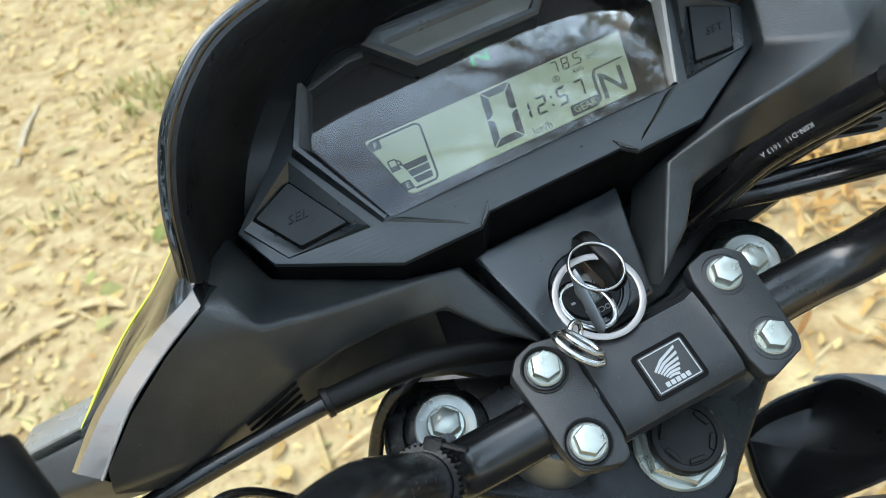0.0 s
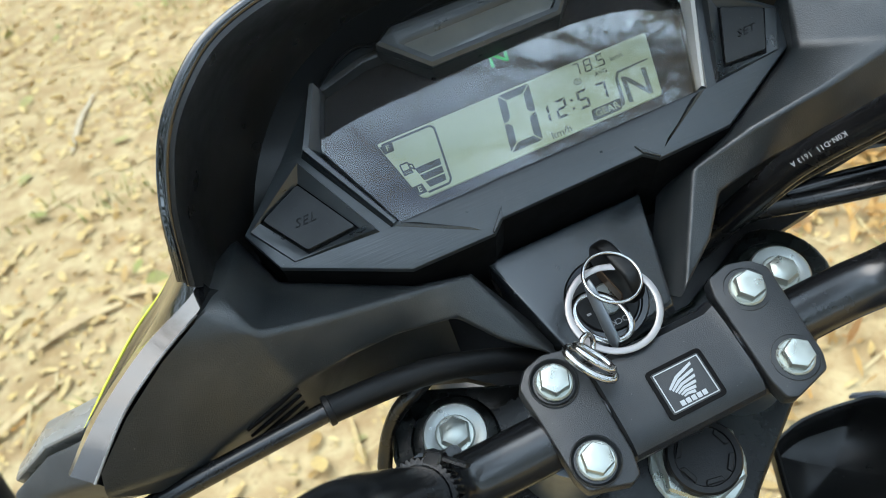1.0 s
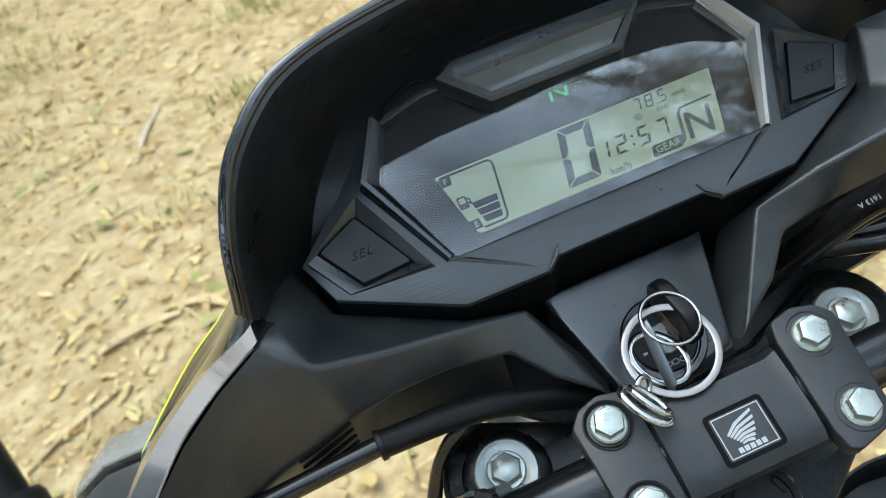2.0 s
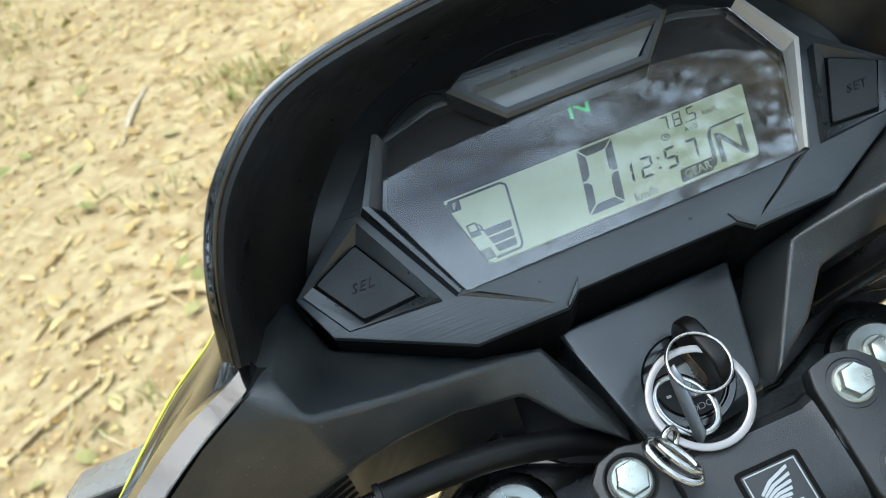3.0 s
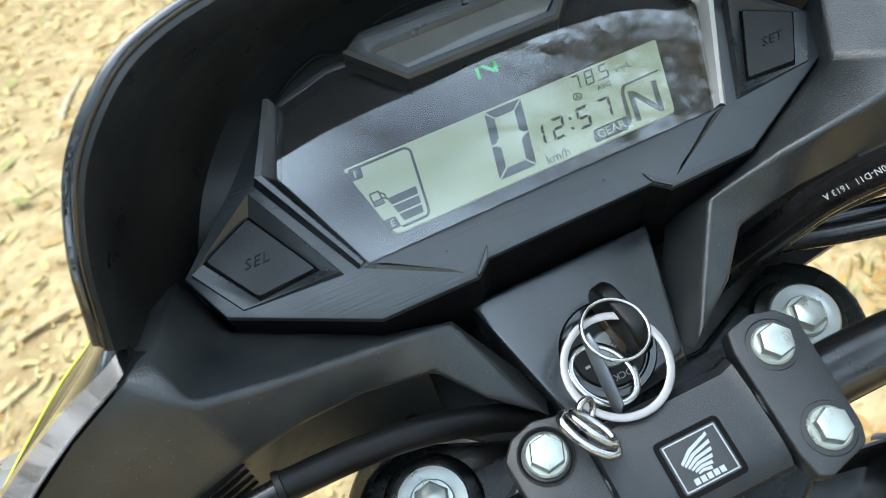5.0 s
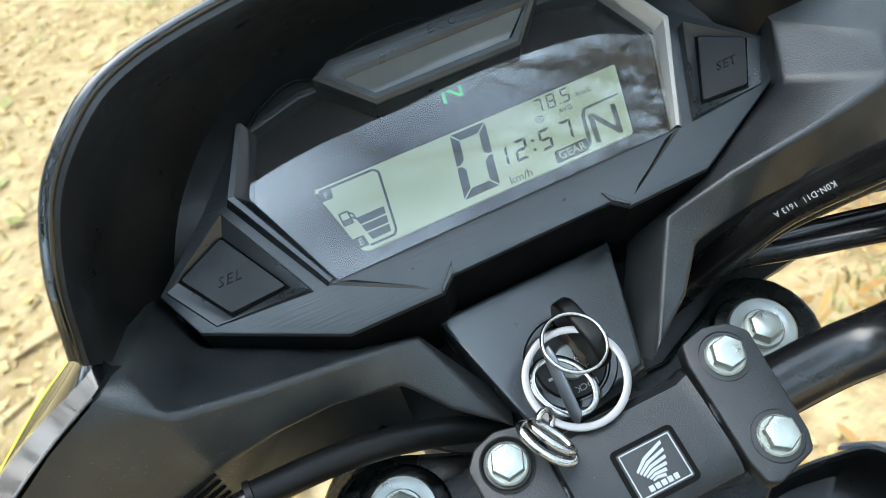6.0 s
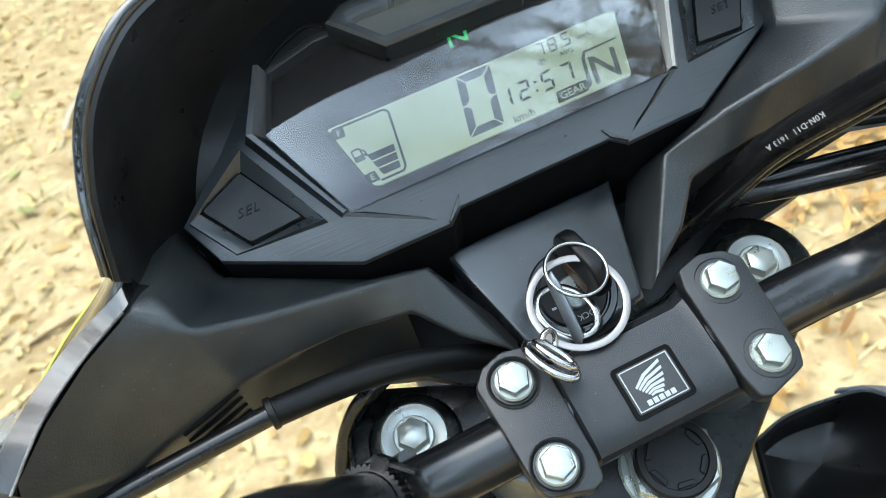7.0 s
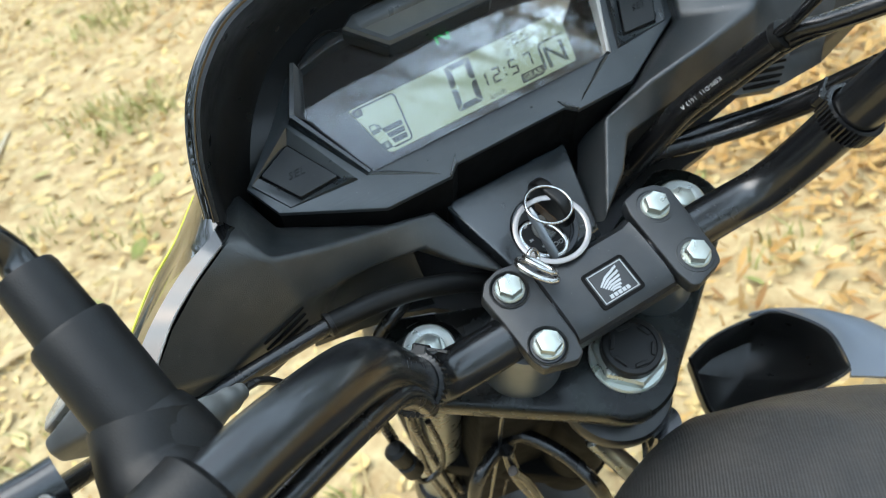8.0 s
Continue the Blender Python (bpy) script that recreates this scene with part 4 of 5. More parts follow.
# headlamp body closes the cowl in front
lamp = lathe([(20, -60), (62, -50), (74, -20), (78, 20), (60, 44), (10, 48)], (0, 175, -120), (0, 0.85, -0.5), 32)
part("headlamp", lamp, lamp_dark, bike, "dark headlamp body ahead of the instruments")
floor_plate = prism([(-124, 66), (-100, 62), (-80, 57), (-62, 50), (-40, 32), (-28, 20), (28, 20), (50, 32), (65, 41), (88, 46), (121, 50), (140, 54), (124, 80), (100, 168), (-100, 168)], -74, -68)
part("cowl_floor", floor_plate, plastic_deep, bike, "dark inner tray under the instruments")


# ignition -----------------------------------------------------------
def build_ignition():
    cover = facets(
        dict(a=(-38, 76, -20), b=(36.5, 78, -27), c=(24, 30, -32), d=(-23, 24, -31), e=(24, 27, -35), f=(-23, 21, -34), g=(-38, 84, -46), h=(36.5, 84, -50), i=(24, 31, -64), j=(-23, 26, -62)),
        ["a b c d", "d c e f", "a d j g", "b h i c", "a g h b", "f e i j"], ["a d", "b c", "d c", "a b"], 1.6)
    body = part("ignition_cover", cover, satin, bike, "smooth black cover round the ignition lock", 40)
    up = Vector((0, -0.19, 0.98))
    at = Vector((-1, 42, -27.5))
    part("lock_collar", lathe([(17.5, -4), (17.5, 1.0), (16.8, 1.8), (14.6, 1.8), (14.2, 0.2), (12, 0.2)], at, up, 40), gloss, body, "gloss black collar of the lock")
    part("lock_face", lathe([(13.6, -3), (13.6, 0.8), (12.8, 1.4), (6.4, 1.4), (6.0, 0.6)], at, up, 36), rubber, body)
    part("lock_barrel", lathe([(6.6, -2), (6.6, 2.4), (6.0, 3.0), (0.4, 3.0)], at, up, 28), zinc_dull, body, "worn metal lock barrel")
    part("lock_slot", prism([(-0.7, -4.2), (0.7, -4.2), (0.7, 4.2), (-0.7, 4.2)], 2.9, 3.15, shape=lambda x, y, h: at + Vector((x * 0.9 - y * 0.45, x * 0.45 + y * 0.9, 0)) + up * h), display_mask, body)
    face = lambda x, y, h: at + Vector((x, y * 0.98, y * 0.19)) + up * h
    part("lock_word", lettering("LOCK", 3.4, (1.5, -9.8, 1.45), 180, 0.08, 0, face), mark_worn, body, "worn white word on the lock")
    for a in (150, 195, 235):
        x, y = 9.8 * math.cos(radians(a)), 9.8 * math.sin(radians(a))
        part("lock_mark", prism([(x - 0.9, y - 0.5), (x + 0.9, y - 0.5), (x + 0.9, y + 0.5), (x - 0.9, y + 0.5)], 1.42, 1.55, shape=face), mark_worn, body)


build_ignition()


# bar, clamp and yoke --------------------------------------------------
BAR = [(0, 0, -18), (-40, 0, -18), (-76, 0, -18), (-92, -1, -11), (-102, -3, 9), (-112, -8, 48), (-123, -14, 84), (-143, -24, 108), (-168, -34, 122), (-210, -52, 133), (-300, -95, 146)]


def build_bar():
    right = [(-x + 6 * min(1, max(0, (-x - 80) / 25)), y - 3 * min(1, max(0, (-x - 80) / 25)), z) for x, y, z in BAR[1:]]
    path = BAR[::-1] + right
    part("handlebar", tube(path, 11.1, 28, 8), bar_paint, bike, "black painted tubular handlebar", 60)


build_bar()


def hex_bolt(at, parent, flats, turn, name="bolt"):
    bm = lathe([(flats * 0.68, -3.2), (flats * 0.68, -2.2), (flats * 0.62, -1.6)], at, (0, 0, 1), 28)
    head = bmesh.new()
    rows = []
    for k, h in ((1.0, -1.7), (1.0, 1.7), (0.92, 2.5), (0.80, 2.75), (0.3, 2.8)):
        rows.append([head.verts.new((at[0] + x * k, at[1] + y * k, at[2] + h)) for x, y in hex_outline(0, 0, flats, turn)])
    for a, b in zip(rows, rows[1:]):
        for i in range(6):
            head.faces.new((a[i], a[(i + 1) % 6], b[(i + 1) % 6], b[i]))
    head.faces.new(rows[-1])
    soften(head, 0.25, 25, 1)
    return part(name, join(bm, head), zinc, parent, "zinc plated hex flange bolt")


def build_clamp():
    bm = bmesh.new()
    # two bolted end plates with cut corners
    lobe = [(28.4, 18), (30.4, 25.2), (40, 27.4), (48.4, 25.0), (53.4, 19.4), (52.2, 4), (51, -18), (48.8, -23.6), (33.6, -27.8), (29.8, -26), (28.2, -18)]
    for s in (-1, 1):
        pts = [(s * x, y) for x, y in lobe][:: s]
        prism(round_outline(pts, 1.4, 3), -13.5, -4.5, 1.1, 3, shape=lambda x, y, z: Vector((x, y, z - 0.010 * abs(y) ** 1.3 - 0.02 * max(0, abs(x) - 50) ** 2)), bm=bm)
    # bridge between them: flat topped, with a raised bead and a groove where it meets the plates
    secs = []
    for x in (-34, -30.5, -29.4, -28.2, -26.6, -25, -22, 22, 25, 26.6, 28.2, 29.4, 30.5, 34):
        low = {34: 3.2, 30.5: 3.2, 29.4: 3.0, 28.2: 1.5, 26.6: -0.5, 25: -0.2, 22: 0.0}[abs(x)]
        up = 3.0 * max(0, 1 - ((abs(x) - 34) / 14) ** 2) if abs(x) > 20 else 0
        secs.append([(x, 16.8 + up, -24), (x, 17.2 + up, -12.5 - low), (x, 16.2 + up, -9.6 - low), (x, 13.4 + up, -7.4 - low), (x, 6, -6.4 - low), (x, -10, -6.4 - low), (x, -16.5, -7.6 - low), (x, -19.6, -9.8 - low), (x, -20.8, -12.5 - low), (x, -20, -24)])
    join(bm, loft(secs, 0))
    body = part("handlebar_clamp", bm, cast, bike, "black cast upper handlebar clamp with four bolts", 26)
    for x, y, z, turn in ((-41, 15.5, 0.5, 8), (-41.5, -15.5, 0.5, 20), (41, 15, -0.5, 10), (41, -15, -0.5, 25)):
        part("bolt_seat", lathe([(9.2, -7), (9.2, -4.3), (8.7, -3.9), (8.2, -4.4), (7.6, -5.2)], (x, y, z - 0.5), (0, 0, 1), 32), cast, body)
        hex_bolt((x, y, z - 1.6), body, 10.2, turn)
    for s in (-1, 1):
        foot = lathe([(21, -60), (20, -54), (17, -36), (17, -20)], (s * 41, 0, 0), (0, 0, 1), 32)
        part("clamp_pedestal", foot, steel, body, "dull alloy handlebar pedestal")
    # emblem: a wing of slanted feathers over a plain bar, in a silver line frame
    ex, ey, ez = 1.2, -5.6, -6.1
    tilt = lambda x, y, h: Vector((ex + x, ey + y, ez + h))
    part("emblem_plate", prism(round_outline([(-10.0, -8.2), (10.0, -8.2), (10.0, 8.2), (-10.0, 8.2)], 1.0, 3), -0.4, 0.3, 0.15, 1, shape=tilt), cast, body, "square black emblem plate with a silver wing")
    fr = bmesh.new()
    a, b, t = 9.3, 7.6, 0.2
    for o in ([(-a, b), (a, b), (a, b - 2 * t), (-a, b - 2 * t)], [(-a, -b), (a, -b), (a, -b + 2 * t), (-a, -b + 2 * t)], [(-a, -b), (-a + 2 * t, -b), (-a + 2 * t, b), (-a, b)], [(a, -b), (a - 2 * t, -b), (a - 2 * t, b), (a, b)]):
        prism(o, 0.3, 0.5, shape=tilt, bm=fr)
    part("emblem_frame", fr, silver_line, body)
    wing = bmesh.new()
    # feathers fan from a shoulder at the lower left to tips stepping down at the right
    tips = ((5.6, 6.4), (5.2, 4.0), (4.6, 1.8), (3.8, -0.2), (2.8, -1.9), (1.8, -3.3))
    for k, (x1, y1) in enumerate(tips):
        x0, y0 = -6.4 + 0.7 * k, 0.6 - 0.85 * k
        d = Vector((x1 - x0, y1 - y0)).normalized()
        n = Vector((-d.y, d.x)) * (0.60 - 0.03 * k)
        m = Vector((x0, y0)).lerp(Vector((x1, y1)), 0.4) + Vector((-0.3, 0.5)) * (1 - 0.15 * k)
        prism([(x0 - n.x, y0 - n.y), (m.x - n.x, m.y - n.y), (x1 - 0.1, y1 - 1.1), (x1, y1), (m.x + n.x, m.y + n.y), (x0 + n.x * 0.4, y0 + n.y * 0.4)], 0.25, 0.42, shape=tilt, bm=wing)
    part("emblem_wing", wing, silver_line, body)
    for k in range(5):
        x = -5.5 + 2.25 * k
        part("emblem_block", prism([(x, -6.6), (x + 1.75, -6.6), (x + 1.75, -4.7), (x, -4.7)], 0.25, 0.4, shape=tilt), silver_line, body)
    part("emblem_recess", prism(round_outline([(-11.6, -9.8), (11.6, -9.8), (11.6, 9.8), (-11.6, 9.8)], 2.2, 4), -0.6, 0.1, shape=tilt), matt_black, body, "dark recess round the emblem")


build_clamp()


def build_yoke():
    out = []
    for cx, cy, r, a0, a1 in ((78, 25, 28, 80, -30), (0, -28, 29, -40, -140), (-78, 25, 28, 210, 100)):
        out += [(cx + r * math.cos(radians(a)), cy + r * math.sin(radians(a))) for a in np.linspace(a0, a1, 9)]
    out += [(-40, 34), (40, 34)]
    bm = prism(out, -75, -59, 3.0, 3)
    body = part("top_yoke", bm, yoke_paint, bike, "dusty black top yoke plate", 30)
    rim = prism([(x * 1.0, y * 1.0) for x, y in out], -91, -79, 4.0, 3, shape=lambda x, y, z: Vector((x * 0.86, y * 0.9 - 2, z)))
    part("lower_yoke_lip", rim, hood_black, body, "gloss black underside of the yoke")
    for s in (-1, 1):
        part("fork_boss", lathe([(19.0, -14), (19.0, 0.5), (17.6, 3.2), (15, 4)], (s * 78.5, 25.5, -59), (0, 0, 1), 40), yoke_paint, body)
        cap = part("fork_cap", lathe([(13.6, 0), (13.6, 6.4), (12.8, 7.2), (9.4, 7.2), (8.8, 6.9)], (s * 78.5, 25.5, -57), (0, 0, 1), 36), zinc_dull, body, "zinc plated fork cap washer")
        head = lathe([(8.2, -51), (8.2, -49.6), (7.6, -48.6)], (s * 78.5, 25.5, 0), (0, 0, 1), 28)
        rows = [[head.verts.new((s * 78.5 + x * k, 25.5 + y * k, h - 9)) for x, y in hex_outline(0, 0, 12, 12)] for k, h in ((1, -40), (1, -37.4), (0.85, -35.6), (0.55, -34.8), (0.2, -34.5))]
        for a, b in zip(rows, rows[1:]):
            for i in range(6):
                head.faces.new((a[i], a[(i + 1) % 6], b[(i + 1) % 6], b[i]))
        head.faces.new(rows[-1])
        part("fork_bolt", soften(head, 0.4, 25, 2), zinc, body, "domed hex fork bolt")
        part("fork_tube", lathe([(15.5, -700), (15.5, -330), (15.5, -75)], (s * 78, 25, 0), (0, 0, 1), 28), zinc_dull, bike, "plated front fork tube")
        part("fork_slider", lathe([(21, -720), (22, -690), (22, -360), (19, -350)], (s * 78, 25, 0), (0, 0, 1), 28), bar_paint, bike, "black fork slider")
    # steering stem nut with its plastic cap
    c = (4.5, -27, -61)
    nut = lathe([(19.5, 0), (19.5, 3.2), (18.6, 4.2)], c, (0, 0, 1), 40)
    rows = [[nut.verts.new((c[0] + x * k, c[1] + y * k, c[2] + h)) for x, y in hex_outline(0, 0, 32, 14)] for k, h in ((1, 4), (1, 9.5), (0.93, 11))]
    for a, b in zip(rows, rows[1:]):
        for i in range(6):
            nut.faces.new((a[i], a[(i + 1) % 6], b[(i + 1) % 6], b[i]))
    nut.faces.new(rows[-1])
    nut_ob = part("stem_nut", soften(nut, 0.5, 25, 2), zinc, body, "large zinc plated steering stem nut")
    part("stem_cap", lathe([(15, 8), (15, 16.4), (14.2, 17.4), (12, 17.6), (11.6, 16.9), (0.5, 16.9)], c, (0, 0, 1), 40), rubber, body, "black plastic cap in the stem nut")
    for k in range(6):
        a = radians(60 * k + 20)
        w = 0.34
        o = [(c[0] + r * math.cos(a + d), c[1] + r * math.sin(a + d)) for r, d in ((9.4, -w), (11.6, -w), (11.6, w), (9.4, w))]
        part("cap_rib", prism(o, c[2] + 16.6, c[2] + 18.0, 0.3, 1), rubber, body)
    part("steering_stem", lathe([(16, -260), (19, -250), (19, -75)], (0, -27, 0), (0, 0, 1), 28), matt_black, bike, "black steering stem")
    part("head_tube", lathe([(20, -300), (24, -280), (24, -120), (20, -94)], (0, -22, 0), (0, 0, 1), 32), matt_black, bike, "black frame head tube under the yoke")
    part("bearing_cup", lathe([(23, -114), (28.5, -110), (30.5, -104), (30.5, -97), (29, -94), (23, -92.5)], (2, -31, 0), (0, 0, 1), 40), hood_black, bike, "black bearing cup under the yoke")
    part("lower_yoke", prism([(x * 0.8, y * 0.85) for x, y in out], -262, -236, 4, 2), matt_black, bike, "black lower yoke")


build_yoke()


def cable_tie(at, way, radius, half=2.6):
    """A nylon tie with fine teeth, its lock and its cut tail."""
    way = Vector(way).normalized()
    bm = bmesh.new()
    u = way.orthogonal().normalized()
    w = way.cross(u)
    n = 120
    rows = []
    for k in range(n):
        a = 2 * math.pi * k / n
        d = u * math.cos(a) + w * math.sin(a)
        r = radius + 1.2 + (1.1 if k % 3 else 0.0)
        rows.append([bm.verts.new(Vector(at) + d * q + way * h) for q, h in ((radius, -half), (r, 0.2 - half), (r, half - 0.2), (radius, half))])
    for k in range(n):
        a, b = rows[k], rows[(k + 1) % n]
        for i in range(3):
            bm.faces.new((a[i], a[i + 1], b[i + 1], b[i]))
    d = (Vector((0, 0.3, 1)) - way * way.dot(Vector((0, 0.3, 1)))).normalized()
    e = way.cross(d)
    box = prism([(-3.4, -3.2), (3.4, -3.2), (3.4, 3.2), (-3.4, 3.2)], radius, radius + 5.0, 0.7, 1, shape=lambda x, y, h: Vector(at) + way * x + e * y + d * h)
    join(bm, box)
    tail = prism([(-2.3, -12), (2.3, -12), (2.3, 3), (-2.3, 3)], radius + 2.6, radius + 4.0, 0.2, 1, shape=lambda x, y, h: Vector(at) + way * x + e * y + d * (h + 0.03 * max(0, -y) ** 1.6 * 0.2))
    join(bm, tail)
    return part("cable_tie", bm, cable_skin, bike, "black toothed nylon cable tie on the bar", 25)


cable_tie((-100.5, -2.6, 5), (-0.4, -0.1, 0.9), 11.6, 3.4)
cable_tie((116, -9.6, 40), (0.25, -0.12, 0.95), 12.0, 4.6)


# cables ---------------------------------------------------------------
def build_cables():
    sleeve = [(112, 35, 50), (102, 44, 22), (94, 49, 6), (86, 52, -8), (76, 54, -28), (62, 55, -50), (40, 52, -70)]
    main = part("clutch_and_throttle_sheath", tube(sleeve, 6.4, 18, 8), cable_skin, bike, "thick black cable sheath with white print")
    way = (Vector((102, 44, 22)) - Vector((86, 52, -8))).normalized()
    up = Vector((-0.25, -0.45, 0.6))
    up = (up - way * up.dot(way)).normalized()
    side = way.cross(up)

    def on_cable(x, y, h):
        a = y / 6.5
        return Vector((93.6, 49.2, 6.2)) - way * x + (up * math.cos(a) + side * math.sin(a)) * (6.46 + h)

    part("sheath_print", lettering("K0N-D11  1613 A", 3.2, (-3.3, -2.3, 0), 0, 0.05, 0, on_cable, 1.1), mark_white, main, "white printed part marking")
    part("sheath_end", lathe([(6.3, -2), (7.0, -1.4), (7.0, 2.4), (4.6, 3.2)], (112, 35, 50), (0.35, -0.4, 0.85), 20), rubber, main)
    part("throttle_cable", tube([(111, 36, 46), (116, 29, 58), (121, 22, 66), (131, 10, 82), (146, -2, 98), (175, -24, 116), (225, -55, 130)], 4.2, 14, 8), cable_skin, bike, "thin black throttle cable")
    part("second_sheath", tube([(190, -34, 112), (150, -4, 96), (127, 17, 72), (115, 31, 50), (106, 41, 20), (98, 47, 0), (90, 51, -15), (79, 53, -34), (64, 55, -58), (44, 52, -76)], 4.6, 18, 8), cable_skin, bike, "second thick black cable sheath beside the printed one")
    part("choke_cable", tube([(106, 40, 40), (110, 32, 62), (109, 27, 80), (112, 20, 108), (130, 0, 130), (170, -30, 140)], 2.6, 12, 8), cable_skin, bike, "thin black cable running up to the bar")
    part("brake_hose", tube([(50, 60, -60), (80, 56, -48), (108, 47, -44), (135, 34, -30), (150, 14, 6), (160, -8, 50), (190, -36, 96)], 4.6, 14, 8), cable_skin, bike, "black brake hose curving to the bar")
    part("wire_loom", tube([(50, 64, -70), (84, 60, -54), (120, 50, -42), (160, 34, -26), (190, 10, 20), (215, -30, 80)], 3.8, 14, 8), cable_skin, bike, "black wiring loom")
    loom = part("left_loom", tube([(-20, 30, -52), (-44, 38, -34), (-70, 42, -18), (-92, 42.5, -7), (-118, 40.8, 2.4)], 5.1, 18, 8), rubber, bike, "black rubber loom sleeve")
    part("sleeve_lip", lathe([(4.8, -1.3), (5.7, -1.0), (5.7, 1.0), (4.8, 1.3)], (-118, 40.8, 2.4), (-0.98, -0.05, 0.08), 22), rubber, loom)
    part("clutch_cable", tube([(-116, 41, 2), (-146, 39, 4), (-178, 36, 8), (-205, 26, 30), (-222, 8, 70), (-232, -8, 100)], 3.8, 16, 8), cable_skin, bike, "black clutch cable running to the lever")
    boot = part("switch_boot", tube([(-159, 10, 62), (-163, 8.5, 64), (-170, 6, 68), (-178, 3, 74), (-188, -2, 82)], lambda s: 2.6 + 3.6 * min(1, 1.6 * s) + 0.25 * math.sin(26 * s), 16, 8), joint_grey, bike, "dusty grey rubber connector boot")
    part("boot_wire", tube([(-159, 10, 62), (-153, 12, 56), (-146, 12, 40), (-132, 6, 4)], 1.6, 10, 6), cable_skin, boot)
    part("switch_wire", tube([(-100, -12, -4), (-106, -15, 30), (-116, -22, 66), (-138, -34, 94), (-166, -46, 110)], 4.4, 12, 6), cable_skin, bike, "black wires tied below the bar")
    for k, (x, y) in enumerate(((-96, 4), (-90, 12), (-102, 14))):
        part("fork_wire", tube([(x + 6, y, -20), (x, y + 8, -60), (x + 4 * k, y + 14, -130), (x + 10, y + 6, -240), (x + 20, y - 4, -340)], 3.0 + 0.5 * k, 10, 6), cable_skin, bike, "black wire beside the fork")
    part("fork_wire", tube([(-109, 22, -150), (-113, 28, -90), (-106, 39, -70), (-96, 46, -55), (-85, 48, -45), (-71, 54, -46)], 3.4, 12, 6), cable_skin, bike, "black wire beside the fork")
    part("hose_loop", tube([(-92, -36, -260), (-88, -34, -200), (-81, -25, -152), (-64, -17, -146), (-45, -15, -150), (-30, -36, -152), (-23, -59, -154), (-18, -72, -180), (-10, -80, -260)], 4.2, 14, 8), cable_skin, bike, "black hose looping behind the yoke")
    part("frame_tube", tube([(13, -58, -100), (16, -62, -130), (24, -72, -190), (40, -90, -300)], 10, 18, 5), gloss, bike, "gloss black frame tube under the yoke")
    part("horn_bracket", lathe([(5, -3), (6.5, -2), (6.5, 30), (5, 32)], (-15, -44, -126), (0.35, -0.75, -0.55), 20), zinc_dull, bike, "plated horn bracket")
    # ribs of the added black block that stands in for deep shade
    for x in (-58, -46, -33):
        part("shade_block_rib", tube([(x, -11.5 - 0.2 * (70 + x) * 0.2, -90), (x, -13 - 0.2 * (70 + x) * 0.2, -200), (x, -13 - 0.2 * (70 + x) * 0.2, -320)], 1.4, 8, 2), bar_paint, bike)
    part("rear_loop_hose", tube([(-60, -30, -150), (-52, -34, -176), (-44, -44, -220), (-36, -52, -320)], 3.0, 12, 6), cable_skin, bike, "black hose below the yoke")
    part("clutch_hose", tube([(-58, -20, -140), (-54, -30, -180), (-40, -44, -240), (-20, -50, -340)], 4, 12, 6), cable_skin, bike, "black hose down the frame")
    # added block, no known part: blocks ground light and darkens the space under the yoke
    part("shade_block", prism(round_outline([(-70, -10), (-66, 18), (66, 18), (70, -10), (20, -20), (-20, -20)], 4, 3), -330, -84, 3), matt_black, bike, "added black block that keeps the space behind the fork dark")
    clip = part("hose_clip", lathe([(4, -2), (6.5, 0), (6.5, 11), (5, 12), (5, 16), (6.5, 17), (6.5, 28), (4, 30)], (-112, 14, -142), (0.2, -0.35, -0.9), 20), rubber, bike, "small black wire connector beside the fork")
    part("clip_wire", tube([(-108, 4, -168), (-104, -2, -180), (-92, -2, -176), (-88, 2, -150), (-92, 8, -100)], 1.8, 10, 6), cable_skin, clip)


build_cables()


